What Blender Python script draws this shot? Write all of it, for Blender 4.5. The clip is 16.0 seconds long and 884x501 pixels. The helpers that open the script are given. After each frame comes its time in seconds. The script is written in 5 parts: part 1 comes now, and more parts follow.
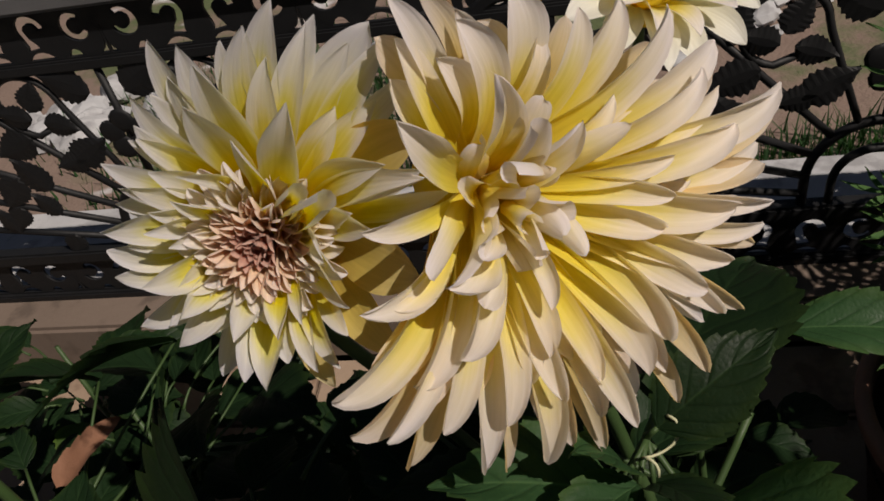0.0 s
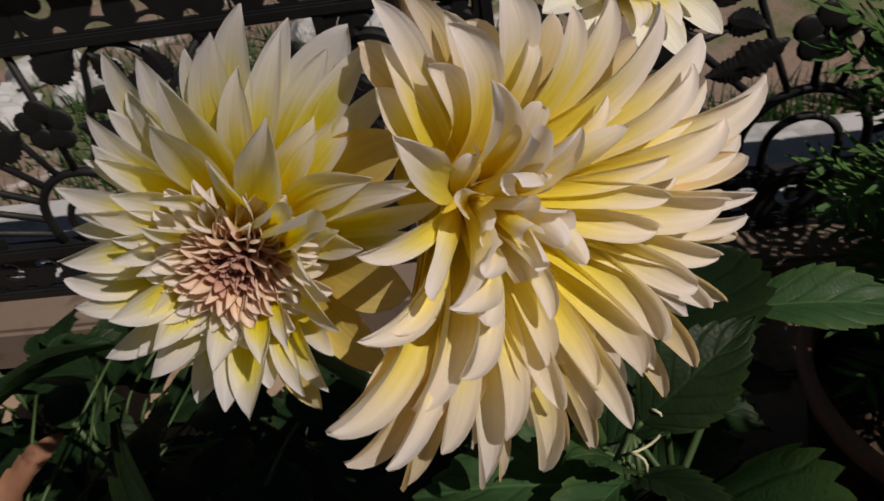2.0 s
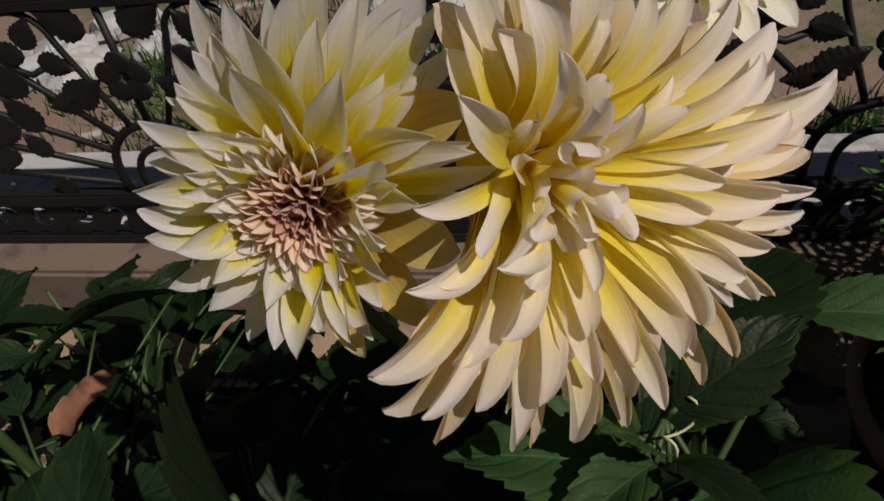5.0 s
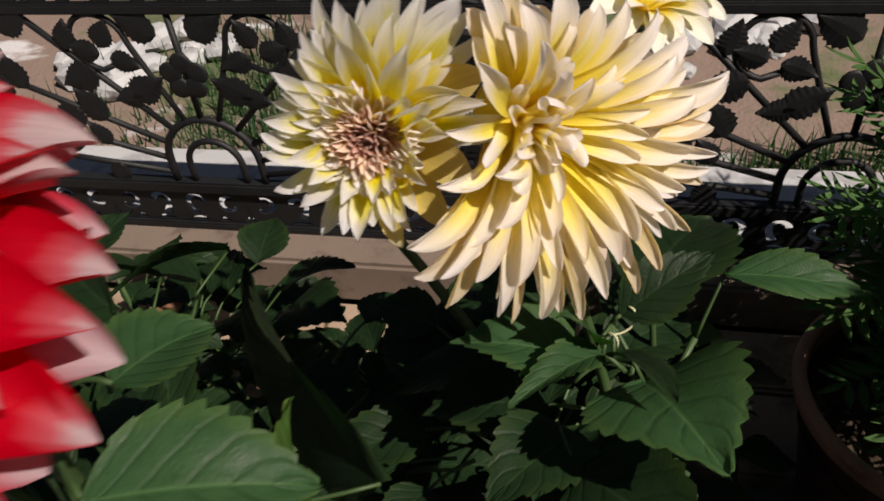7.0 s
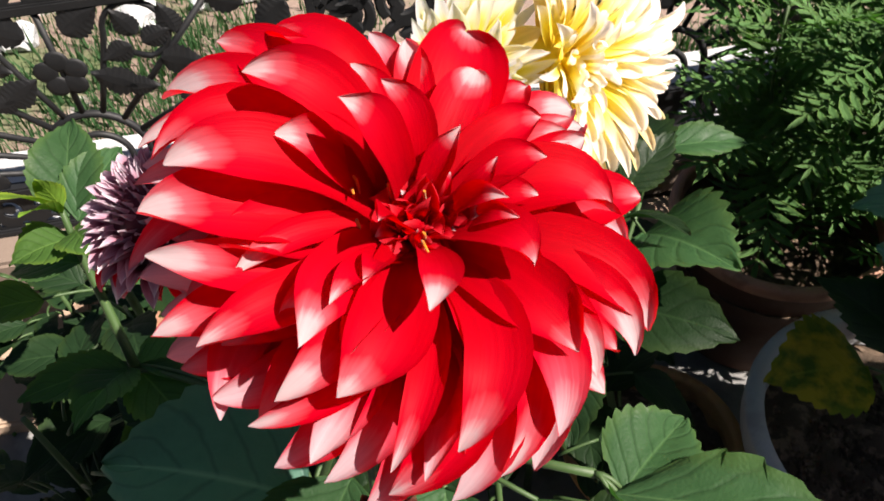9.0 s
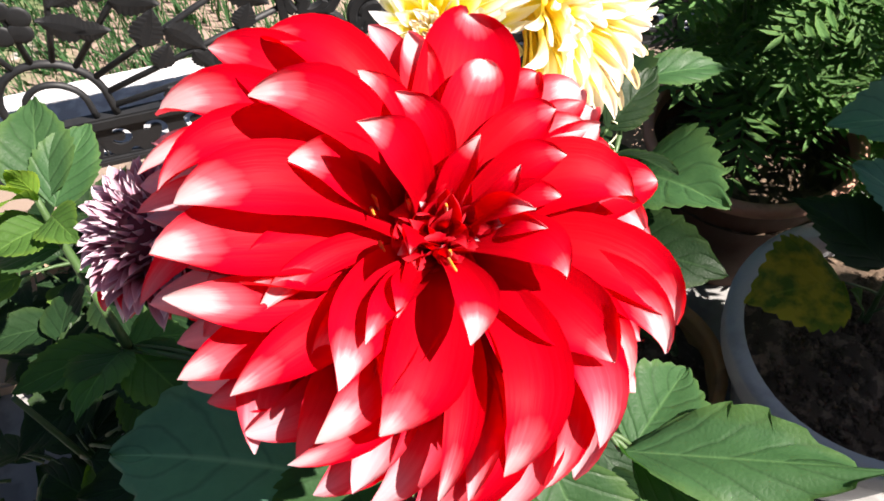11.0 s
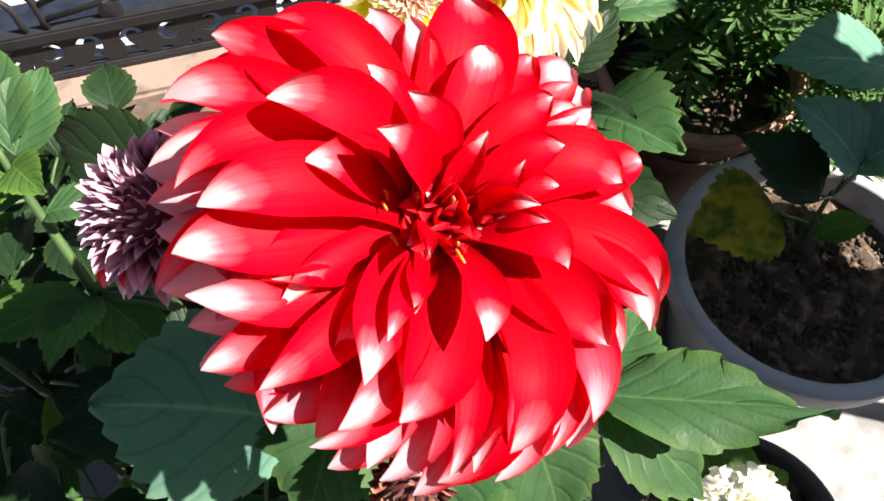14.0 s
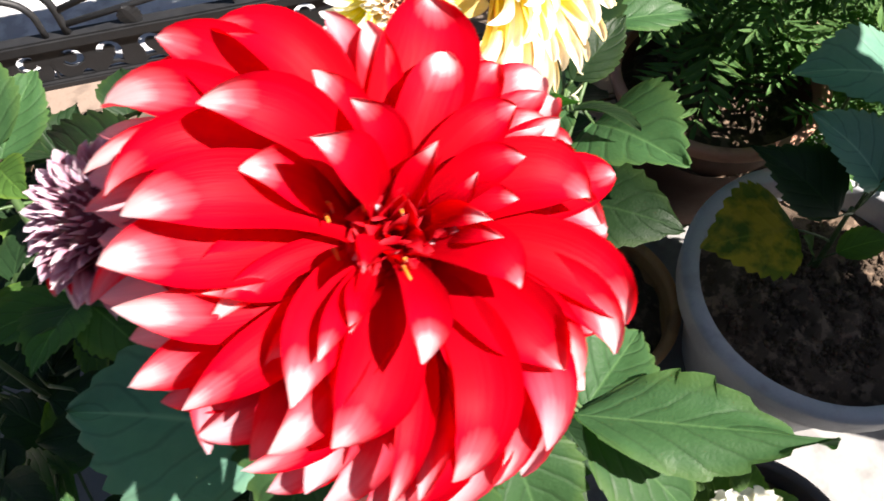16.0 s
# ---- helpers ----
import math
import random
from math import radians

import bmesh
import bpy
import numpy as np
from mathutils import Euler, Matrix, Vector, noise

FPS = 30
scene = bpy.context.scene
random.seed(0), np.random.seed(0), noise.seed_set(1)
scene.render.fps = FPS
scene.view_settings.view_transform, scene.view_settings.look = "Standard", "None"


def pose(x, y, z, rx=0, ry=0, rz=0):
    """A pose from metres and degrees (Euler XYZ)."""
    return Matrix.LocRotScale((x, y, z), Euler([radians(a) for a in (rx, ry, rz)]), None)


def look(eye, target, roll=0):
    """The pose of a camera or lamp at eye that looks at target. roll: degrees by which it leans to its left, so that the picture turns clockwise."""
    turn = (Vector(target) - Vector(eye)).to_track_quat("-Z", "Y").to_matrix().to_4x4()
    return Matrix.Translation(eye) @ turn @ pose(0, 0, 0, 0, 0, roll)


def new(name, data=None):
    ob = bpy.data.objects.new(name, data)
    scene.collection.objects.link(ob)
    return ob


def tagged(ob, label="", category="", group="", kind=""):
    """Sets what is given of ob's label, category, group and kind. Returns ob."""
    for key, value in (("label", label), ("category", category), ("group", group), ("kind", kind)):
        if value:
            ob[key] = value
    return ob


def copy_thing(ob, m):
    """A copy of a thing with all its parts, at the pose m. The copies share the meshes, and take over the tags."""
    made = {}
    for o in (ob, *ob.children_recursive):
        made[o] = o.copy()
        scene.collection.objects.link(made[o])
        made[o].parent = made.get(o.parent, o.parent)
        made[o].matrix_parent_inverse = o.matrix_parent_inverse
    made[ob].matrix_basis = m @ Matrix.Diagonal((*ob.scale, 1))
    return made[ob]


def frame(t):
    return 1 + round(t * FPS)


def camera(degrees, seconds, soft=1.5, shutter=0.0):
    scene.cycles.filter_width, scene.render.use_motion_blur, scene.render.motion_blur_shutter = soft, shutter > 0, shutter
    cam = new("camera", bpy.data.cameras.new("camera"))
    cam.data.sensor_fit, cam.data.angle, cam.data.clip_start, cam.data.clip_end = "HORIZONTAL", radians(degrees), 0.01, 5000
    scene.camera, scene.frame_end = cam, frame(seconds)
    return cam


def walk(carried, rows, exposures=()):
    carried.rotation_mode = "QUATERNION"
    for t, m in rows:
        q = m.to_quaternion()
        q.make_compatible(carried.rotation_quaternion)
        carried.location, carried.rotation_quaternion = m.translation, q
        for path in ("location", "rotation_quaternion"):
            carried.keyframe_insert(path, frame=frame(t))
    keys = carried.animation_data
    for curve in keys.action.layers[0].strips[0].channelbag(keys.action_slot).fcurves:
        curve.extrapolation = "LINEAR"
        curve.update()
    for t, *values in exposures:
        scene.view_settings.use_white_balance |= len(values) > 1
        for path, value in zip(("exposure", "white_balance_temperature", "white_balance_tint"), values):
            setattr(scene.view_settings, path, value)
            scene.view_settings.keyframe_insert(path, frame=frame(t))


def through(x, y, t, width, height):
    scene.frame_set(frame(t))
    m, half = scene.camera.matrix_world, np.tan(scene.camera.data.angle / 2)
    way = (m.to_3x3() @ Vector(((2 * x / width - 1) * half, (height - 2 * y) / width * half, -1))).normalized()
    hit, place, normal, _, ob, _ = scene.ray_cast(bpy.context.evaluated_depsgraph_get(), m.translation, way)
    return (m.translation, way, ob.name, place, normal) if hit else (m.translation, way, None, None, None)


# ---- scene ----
cam = camera(59.4, 16.0, soft=1.7, shutter=0.5)
METRES, EYE, TILT, LEAN, TURN = 0.75, 1.05, -41.5, 10.0, 0.0
ROWS = [
    (0.0, 0.0, 0.0, 0.0, 0.0, 0.0, -0.0),
    (0.5, 0.0013, 0.0025, -0.0013, -0.14, -0.2, 0.02),
    (1.0, -0.0004, 0.0041, -0.0015, -0.06, -0.33, 0.05),
    (1.5, -0.0065, 0.0072, 0.0038, -1.29, -1.18, 0.45),
    (2.0, -0.0297, 0.0212, 0.0201, -5.31, -2.1, 2.56),
    (2.5, -0.069, 0.0421, 0.0335, -9.5, -4.35, 2.72),
    (3.0, -0.0901, 0.0533, 0.0348, -10.18, -5.0, 2.95),
    (3.5, -0.0601, 0.0367, 0.0187, -5.06, -4.15, -0.34),
    (6.0, -0.0187, -0.0339, 0.0013, -0.95, -2.56, -2.83),
    (6.5, -0.0099, -0.1119, -0.0266, -1.14, -1.64, -3.79),
    (7.0, -0.0355, -0.1968, -0.0674, -0.58, -0.8, -6.36),
    (7.5, -0.141, -0.2664, -0.0777, -9.06, 0.15, -2.51),
    (8.0, -0.2435, -0.3031, -0.0944, -13.2, -0.65, 1.44),
    (8.5, -0.308, -0.3471, -0.0941, -15.2, -2.5, 4.27),
    (9.0, -0.3542, -0.3661, -0.081, -16.45, -5.35, 5.7),
    (11.5, -0.3697, -0.3405, -0.0284, -20.08, -13.85, 8.84),
    (12.0, -0.3737, -0.3499, -0.0193, -21.77, -16.69, 8.29),
    (12.5, -0.3871, -0.3577, 0.0033, -23.98, -19.23, 8.42),
    (13.0, -0.388, -0.3519, 0.0119, -23.64, -18.92, 8.54),
    (13.5, -0.392, -0.3472, 0.0106, -23.81, -19.03, 7.92),
    (14.0, -0.3959, -0.3384, 0.0085, -24.06, -19.15, 7.54),
    (14.5, -0.3975, -0.3273, 0.0086, -24.14, -19.16, 7.99),
    (15.0, -0.4025, -0.3245, 0.0047, -24.05, -19.28, 7.93),
    (15.5, -0.3964, -0.3317, 0.0027, -22.7, -18.41, 7.68),
    (16.0, -0.3564, -0.3351, 0.0012, -21.8, -18.25, 7.16),
]
EXPOSURES = [(0.0, -0.38, 7000, 15), (3.5, -0.46, 7000, 15), (6.0, -0.50, 7000, 15), (6.5, -0.24, 7000, 15), (7.0, 0.22, 7000, 15), (7.5, 0.52, 7000, 15), (8.0, 0.85, 7000, 15), (8.5, 1.19, 6900, 14), (9.0, 1.51, 6800, 14), (11.5, 2.16, 6700, 14), (16.0, 2.26, 6700, 14)]
walk(cam, [(t, pose(0, 0, EYE, TILT, LEAN, TURN) @ pose(METRES * x, METRES * y, METRES * z, 90 + pitch, roll, yaw)) for t, x, y, z, yaw, pitch, roll in ROWS], EXPOSURES)

# ---- daylight: a clear winter sun along the railing ----
SUN = Vector((0.53, -0.37, 0.765)).normalized()
world = bpy.data.worlds.new("sky")
scene.world = world
world.use_nodes = True
wn = world.node_tree.nodes
sky = wn.new("ShaderNodeTexSky")
sky.sky_type, sky.sun_disc = "NISHITA", False
sky.sun_elevation, sky.sun_rotation = math.asin(SUN.z), math.atan2(SUN.x, SUN.y)
wn["Background"].inputs["Strength"].default_value = 0.023
world.node_tree.links.new(sky.outputs["Color"], wn["Background"].inputs["Color"])
sun = new("sun", bpy.data.lights.new("sun", "SUN"))
sun.data.energy, sun.data.angle, sun.data.color = 5.0, radians(0.5), (1.0, 0.945, 0.87)
sun.matrix_world = look(SUN * 10, (0, 0, 0))


# ---- materials ----
class Nodes:
    """A small helper to string shader nodes together."""

    def __init__(self, name):
        self.mat = bpy.data.materials.new(name)
        self.mat.use_nodes = True
        self.tree = self.mat.node_tree
        self.bsdf = self.tree.nodes["Principled BSDF"]
        self.out = self.tree.nodes["Material Output"]

    def add(self, kind, **values):
        node = self.tree.nodes.new(kind)
        for key, value in values.items():
            node.inputs[key.replace("_", " ")].default_value = value
        return node

    def link(self, a, b):
        self.tree.links.new(a, b)

    def math(self, op, a, b=0.0, c=0.0):
        node = self.tree.nodes.new("ShaderNodeMath")
        node.operation = op
        for i, v in enumerate((a, b, c)):
            if isinstance(v, (int, float)):
                node.inputs[i].default_value = v
            else:
                self.link(v, node.inputs[i])
        return node.outputs[0]

    def ramp(self, fac, stops, smooth=False):
        node = self.tree.nodes.new("ShaderNodeValToRGB")
        if smooth:
            node.color_ramp.interpolation = "EASE"
        els = node.color_ramp.elements
        while len(els) < len(stops):
            els.new(0.5)
        for e, (p, c) in zip(els, stops):
            e.position, e.color = p, (*c, 1)
        self.link(fac, node.inputs[0])
        return node.outputs[0]

    def noise(self, vector, scale, detail=4.0, rough=0.55):
        node = self.tree.nodes.new("ShaderNodeTexNoise")
        node.inputs["Scale"].default_value, node.inputs["Detail"].default_value = scale, detail
        node.inputs["Roughness"].default_value = rough
        if vector is not None:
            self.link(vector, node.inputs["Vector"])
        return node.outputs["Fac"]

    def coord(self, which="Object"):
        return self.tree.nodes.new("ShaderNodeTexCoord").outputs[which]

    def place(self):
        return self.tree.nodes.new("ShaderNodeNewGeometry").outputs["Position"]

    def stretch(self, vector, sx, sy, sz):
        node = self.tree.nodes.new("ShaderNodeMapping")
        node.inputs["Scale"].default_value = (sx, sy, sz)
        self.link(vector, node.inputs["Vector"])
        return node.outputs[0]

    def mix(self, fac, a, b, blend="MIX"):
        node = self.tree.nodes.new("ShaderNodeMixRGB")
        node.blend_type = blend
        for i, v in enumerate((fac, a, b)):
            if isinstance(v, (int, float)):
                node.inputs[i].default_value = v
            elif isinstance(v, tuple):
                node.inputs[i].default_value = (*v, 1)
            else:
                self.link(v, node.inputs[i])
        return node.outputs[0]

    def bump(self, height, strength, distance):
        node = self.add("ShaderNodeBump", Strength=strength, Distance=distance)
        self.link(height, node.inputs["Height"])
        self.link(node.outputs[0], self.bsdf.inputs["Normal"])
        return node.outputs[0]

    def finish(self, color, rough=0.6, metal=0.0, spec=0.5):
        if isinstance(color, tuple):
            self.bsdf.inputs["Base Color"].default_value = (*color, 1)
        else:
            self.link(color, self.bsdf.inputs["Base Color"])
        if isinstance(rough, (int, float)):
            self.bsdf.inputs["Roughness"].default_value = rough
        else:
            self.link(rough, self.bsdf.inputs["Roughness"])
        self.bsdf.inputs["Metallic"].default_value = metal
        self.bsdf.inputs["Specular IOR Level"].default_value = spec
        return self.mat

    def let_through(self, color, amount):
        """Thin tissue: part of the light comes through it."""
        thin = self.tree.nodes.new("ShaderNodeBsdfTranslucent")
        self.link(color, thin.inputs["Color"])
        both = self.tree.nodes.new("ShaderNodeMixShader")
        both.inputs[0].default_value = amount
        self.link(self.bsdf.outputs[0], both.inputs[1])
        self.link(thin.outputs[0], both.inputs[2])
        self.link(both.outputs[0], self.out.inputs["Surface"])


def petal_material(name, stops, through, thin, rough=0.5, streak=0.25, edge=0.12, sheen=0.1, gloss=0.35, spread=0.16):
    """Petal tissue: colour runs from the claw (0) to the tip (1), with long fine veins."""
    m = Nodes(name)
    uv = m.tree.nodes.new("ShaderNodeUVMap").outputs[0]
    sep = m.tree.nodes.new("ShaderNodeSeparateXYZ")
    m.link(uv, sep.inputs[0])
    rnd = m.tree.nodes.new("ShaderNodeObjectInfo").outputs["Random"]
    across = m.math("ABSOLUTE", m.math("SUBTRACT", sep.outputs[1], 0.5))
    shifted = m.tree.nodes.new("ShaderNodeCombineXYZ")
    m.link(m.math("MULTIPLY", sep.outputs[0], 1.6), shifted.inputs[0])
    m.link(m.math("MULTIPLY", sep.outputs[1], 9.0), shifted.inputs[1])
    m.link(m.math("MULTIPLY", rnd, 40.0), shifted.inputs[2])
    lines = m.noise(shifted.outputs[0], 1.0, 3.0, 0.6)
    blot = m.noise(m.coord("Object"), 60.0, 3.0)
    along = m.math("ADD", sep.outputs[0], m.math("MULTIPLY", m.math("MULTIPLY", across, across), edge * 4))
    along = m.math("ADD", along, m.math("MULTIPLY", m.math("SUBTRACT", lines, 0.5), streak))
    along = m.math("ADD", along, m.math("MULTIPLY", m.math("SUBTRACT", rnd, 0.5), spread))
    color = m.ramp(along, stops)
    shade = m.ramp(lines, [(0.3, (0.9, 0.9, 0.9)), (0.65, (1, 1, 1))])
    color = m.mix(1.0, color, shade, "MULTIPLY")
    color = m.mix(m.math("MULTIPLY", blot, 0.12), color, (stops[0][1]))
    m.bump(m.math("ADD", m.math("MULTIPLY", lines, 1.0), m.math("MULTIPLY", blot, 0.4)), 0.34, 0.0010)
    m.finish(color, rough, 0.0, gloss)
    m.bsdf.inputs["Sheen Weight"].default_value = sheen
    m.let_through(m.mix(1.0, color, through, "MULTIPLY"), thin)
    return m.mat


def leaf_material(name, dark, light, through, thin=0.26, rough=0.48, yellowing=0.0, warm=1.0):
    """Leaf blade with a pale midrib, side veins, quilting between them and mottling."""
    m = Nodes(name)
    uv = m.tree.nodes.new("ShaderNodeUVMap").outputs[0]
    sep = m.tree.nodes.new("ShaderNodeSeparateXYZ")
    m.link(uv, sep.inputs[0])
    rnd = m.tree.nodes.new("ShaderNodeObjectInfo").outputs["Random"]
    across = m.math("ABSOLUTE", m.math("SUBTRACT", sep.outputs[1], 0.5))
    wob = m.noise(m.coord("Object"), 40.0, 2.0)
    phase = m.math("SUBTRACT", m.math("MULTIPLY", sep.outputs[0], 5.5), m.math("MULTIPLY", across, 4.0))
    phase = m.math("ADD", phase, m.math("MULTIPLY", wob, 0.5))
    saw = m.math("ABSOLUTE", m.math("SUBTRACT", m.math("FRACT", phase), 0.5))
    vein = m.math("SMOOTH_MIN", m.math("MULTIPLY", saw, 6.0), 1.0, 0.2)
    rib = m.math("MINIMUM", m.math("MULTIPLY", across, 22.0), 1.0)
    both = m.math("MULTIPLY", vein, rib)
    quilt = m.math("MULTIPLY", m.math("SUBTRACT", 1.0, m.math("MULTIPLY", m.math("SUBTRACT", 0.5, saw), m.math("SUBTRACT", 0.5, saw))), 1.0)
    mott = m.noise(m.coord("Object"), 90.0, 5.0, 0.65)
    net = m.tree.nodes.new("ShaderNodeTexVoronoi")
    net.feature = "DISTANCE_TO_EDGE"
    net.inputs["Scale"].default_value = 260.0
    m.link(m.coord("Object"), net.inputs["Vector"])
    col = m.mix(mott, dark, light)
    col = m.mix(m.math("MULTIPLY", m.math("SUBTRACT", 1.0, both), 0.10), col, (light[0] * 1.9, light[1] * 1.55, light[2] * 1.6))
    groove = m.ramp(vein, [(0.0, (0.42, 0.48, 0.52)), (0.7, (1, 1, 1))])
    col = m.mix(0.62, col, groove, "MULTIPLY")
    col = m.mix(m.math("MULTIPLY", m.math("SUBTRACT", 1.0, m.math("MINIMUM", m.math("MULTIPLY", across, 45.0), 1.0)), 0.6), col, (light[0] * 2.2, light[1] * 1.8, light[2] * 1.8))
    tone = m.math("ADD", 0.75, m.math("MULTIPLY", rnd, 0.5))
    toned = m.tree.nodes.new("ShaderNodeCombineXYZ")
    for i in range(3):
        m.link(tone, toned.inputs[i])
    col = m.mix(1.0, col, toned.outputs[0], "MULTIPLY")
    margin = m.ramp(m.math("ADD", across, m.math("MULTIPLY", m.math("SUBTRACT", wob, 0.5), 0.16)), [(0.36, (0, 0, 0)), (0.5, (1, 1, 1))])
    col = m.mix(m.math("MULTIPLY", margin, 0.45 * warm), col, (light[0] * 2.2, light[1] * 1.5, light[2] * 0.9))
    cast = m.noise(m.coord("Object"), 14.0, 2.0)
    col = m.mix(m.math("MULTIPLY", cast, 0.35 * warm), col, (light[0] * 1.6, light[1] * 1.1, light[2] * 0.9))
    if yellowing:
        spot = m.ramp(m.noise(m.coord("Object"), 28.0, 3.0), [(0.42, (0, 0, 0)), (0.6, (1, 1, 1))])
        col = m.mix(m.math("MULTIPLY", spot, yellowing), col, (0.33, 0.27, 0.03))
    height = m.math("ADD", m.math("MULTIPLY", both, 0.7), m.math("MULTIPLY", quilt, 1.2))
    height = m.math("ADD", height, m.math("MULTIPLY", mott, 0.5))
    height = m.math("ADD", height, m.math("MULTIPLY", net.outputs["Distance"], 0.5))
    m.bump(height, 0.40, 0.0014)
    m.finish(col, m.ramp(mott, [(0.3, (rough - 0.08,) * 3), (0.7, (rough + 0.14,) * 3)]), 0.0, 0.13)
    m.let_through(m.mix(1.0, col, through, "MULTIPLY"), thin)
    return m.mat


def stone_material(name, a, b, scale=14.0, rough=0.85, depth=0.002, spots=None):
    """Mineral surfaces: cement, plaster, clay, soil; two scales of stain and a grain."""
    m = Nodes(name)
    at = m.place()
    big, small, grain = m.noise(at, scale * 0.25, 3.0), m.noise(at, scale, 6.0, 0.65), m.noise(at, scale * 14, 3.0)
    col = m.mix(m.ramp(big, [(0.35, (0, 0, 0)), (0.65, (1, 1, 1))]), a, b)
    col = m.mix(m.math("MULTIPLY", small, 0.6), col, tuple(0.62 * v for v in a))
    col = m.mix(m.math("MULTIPLY", grain, 0.3), col, tuple(min(1.0, 1.25 * v) for v in b))
    if spots:
        col = m.mix(m.ramp(m.noise(at, scale * 0.8, 4.0), [(0.52, (0, 0, 0)), (0.62, (1, 1, 1))]), col, spots)
    m.bump(m.math("ADD", small, m.math("MULTIPLY", grain, 0.35)), 0.6, depth)
    return m.finish(col, m.ramp(small, [(0.3, (rough - 0.12,) * 3), (0.7, (min(1.0, rough + 0.1),) * 3)]), 0.0, 0.4)


WHITE_PETAL = petal_material("cream_petal", [(0.0, (0.88, 0.70, 0.03)), (0.45, (0.94, 0.82, 0.12)), (0.60, (0.95, 0.85, 0.34)), (0.76, (0.93, 0.86, 0.74)), (1.0, (0.91, 0.87, 0.92))], (1.0, 0.97, 0.82), 0.52, 0.5, 0.18, 0.20)
PALE_PETAL = petal_material("pale_petal", [(0.0, (0.86, 0.64, 0.02)), (0.38, (0.91, 0.77, 0.10)), (0.58, (0.92, 0.85, 0.48)), (0.74, (0.92, 0.87, 0.80)), (1.0, (0.89, 0.86, 0.95))], (1.0, 0.97, 0.84), 0.52, 0.5, 0.14, 0.15)
BUFF_PETAL = petal_material("buff_petal", [(0.0, (0.82, 0.52, 0.04)), (0.5, (0.88, 0.66, 0.18)), (0.78, (0.89, 0.76, 0.50)), (1.0, (0.88, 0.80, 0.76))], (1.0, 0.86, 0.48), 0.58, 0.5, 0.16)
AMBER_PETAL = petal_material("amber_petal", [(0.0, (0.74, 0.50, 0.06)), (0.55, (0.82, 0.63, 0.16)), (0.85, (0.84, 0.69, 0.30)), (1.0, (0.82, 0.73, 0.48))], (1.0, 0.84, 0.36), 0.55, 0.5, 0.14, 0.05)
YELLOW_PETAL = petal_material("yellow_petal", [(0.0, (0.78, 0.54, 0.004)), (0.46, (0.88, 0.76, 0.015)), (0.62, (0.90, 0.84, 0.22)), (0.77, (0.90, 0.88, 0.82)), (1.0, (0.86, 0.86, 0.97))], (1.0, 0.99, 0.62), 0.58, 0.5, 0.14, 0.26)
BLUSH_PETAL = petal_material("blush_petal", [(0.0, (0.26, 0.07, 0.05)), (0.40, (0.40, 0.17, 0.12)), (0.70, (0.54, 0.29, 0.22)), (1.0, (0.68, 0.47, 0.39))], (1.0, 0.6, 0.40), 0.32, 0.5, 0.12)
BEIGE_PETAL = petal_material("beige_petal", [(0.0, (0.56, 0.30, 0.12)), (0.40, (0.76, 0.52, 0.28)), (0.68, (0.82, 0.63, 0.45)), (1.0, (0.82, 0.70, 0.63))], (1.0, 0.7, 0.45), 0.34, 0.5, 0.12)
RED_PETAL = petal_material("red_petal", [(0.0, (0.46, 0.0, 0.005)), (0.50, (0.58, 0.0, 0.011)), (0.74, (0.62, 0.001, 0.020)), (0.84, (0.64, 0.13, 0.17)), (0.90, (0.64, 0.52, 0.55)), (1.0, (0.68, 0.62, 0.64))], (1.0, 0.03, 0.06), 0.62, 0.55, 0.09, -0.16, 0.0, 0.10, 0.20)
RED_WHITE_PETAL = petal_material("red_white_petal", [(0.0, (0.48, 0.0, 0.012)), (0.30, (0.58, 0.02, 0.04)), (0.52, (0.62, 0.30, 0.36)), (0.70, (0.66, 0.56, 0.61)), (1.0, (0.74, 0.68, 0.72))], (1.0, 0.30, 0.34), 0.50, 0.55, 0.12, -0.30, 0.0, 0.10, 0.16)
RED_HEART = petal_material("red_heart_petal", [(0.0, (0.44, 0.01, 0.010)), (0.6, (0.60, 0.0, 0.012)), (1.0, (0.64, 0.03, 0.05))], (1.0, 0.06, 0.08), 0.55, 0.5, 0.12, 0.0, 0.0, 0.16, 0.2)
RED_PALE_PETAL = petal_material("red_pale_petal", [(0.0, (0.48, 0.0, 0.012)), (0.58, (0.66, 0.001, 0.024)), (0.74, (0.66, 0.08, 0.13)), (0.87, (0.62, 0.45, 0.50)), (1.0, (0.66, 0.58, 0.62))], (1.0, 0.10, 0.14), 0.60, 0.55, 0.10, -0.16, 0.0, 0.10)
LILAC_PETAL = petal_material("maroon_lilac_petal", [(0.0, (0.10, 0.006, 0.02)), (0.42, (0.21, 0.03, 0.06)), (0.62, (0.40, 0.20, 0.27)), (0.84, (0.50, 0.37, 0.46)), (1.0, (0.72, 0.64, 0.70))], (0.9, 0.5, 0.6), 0.30)
BRACT = petal_material("dry_bract", [(0.0, (0.05, 0.006, 0.006)), (0.6, (0.13, 0.025, 0.016)), (1.0, (0.30, 0.15, 0.085))], (0.9, 0.4, 0.2), 0.15)
STAMEN = petal_material("stamen", [(0.0, (0.55, 0.16, 0.01)), (1.0, (0.75, 0.40, 0.03))], (1.0, 0.7, 0.1), 0.2)
IVORY_PETAL = petal_material("ivory_petal", [(0.0, (0.74, 0.72, 0.34)), (0.3, (0.86, 0.85, 0.68)), (1.0, (0.88, 0.88, 0.84))], (1.0, 0.98, 0.8), 0.4)
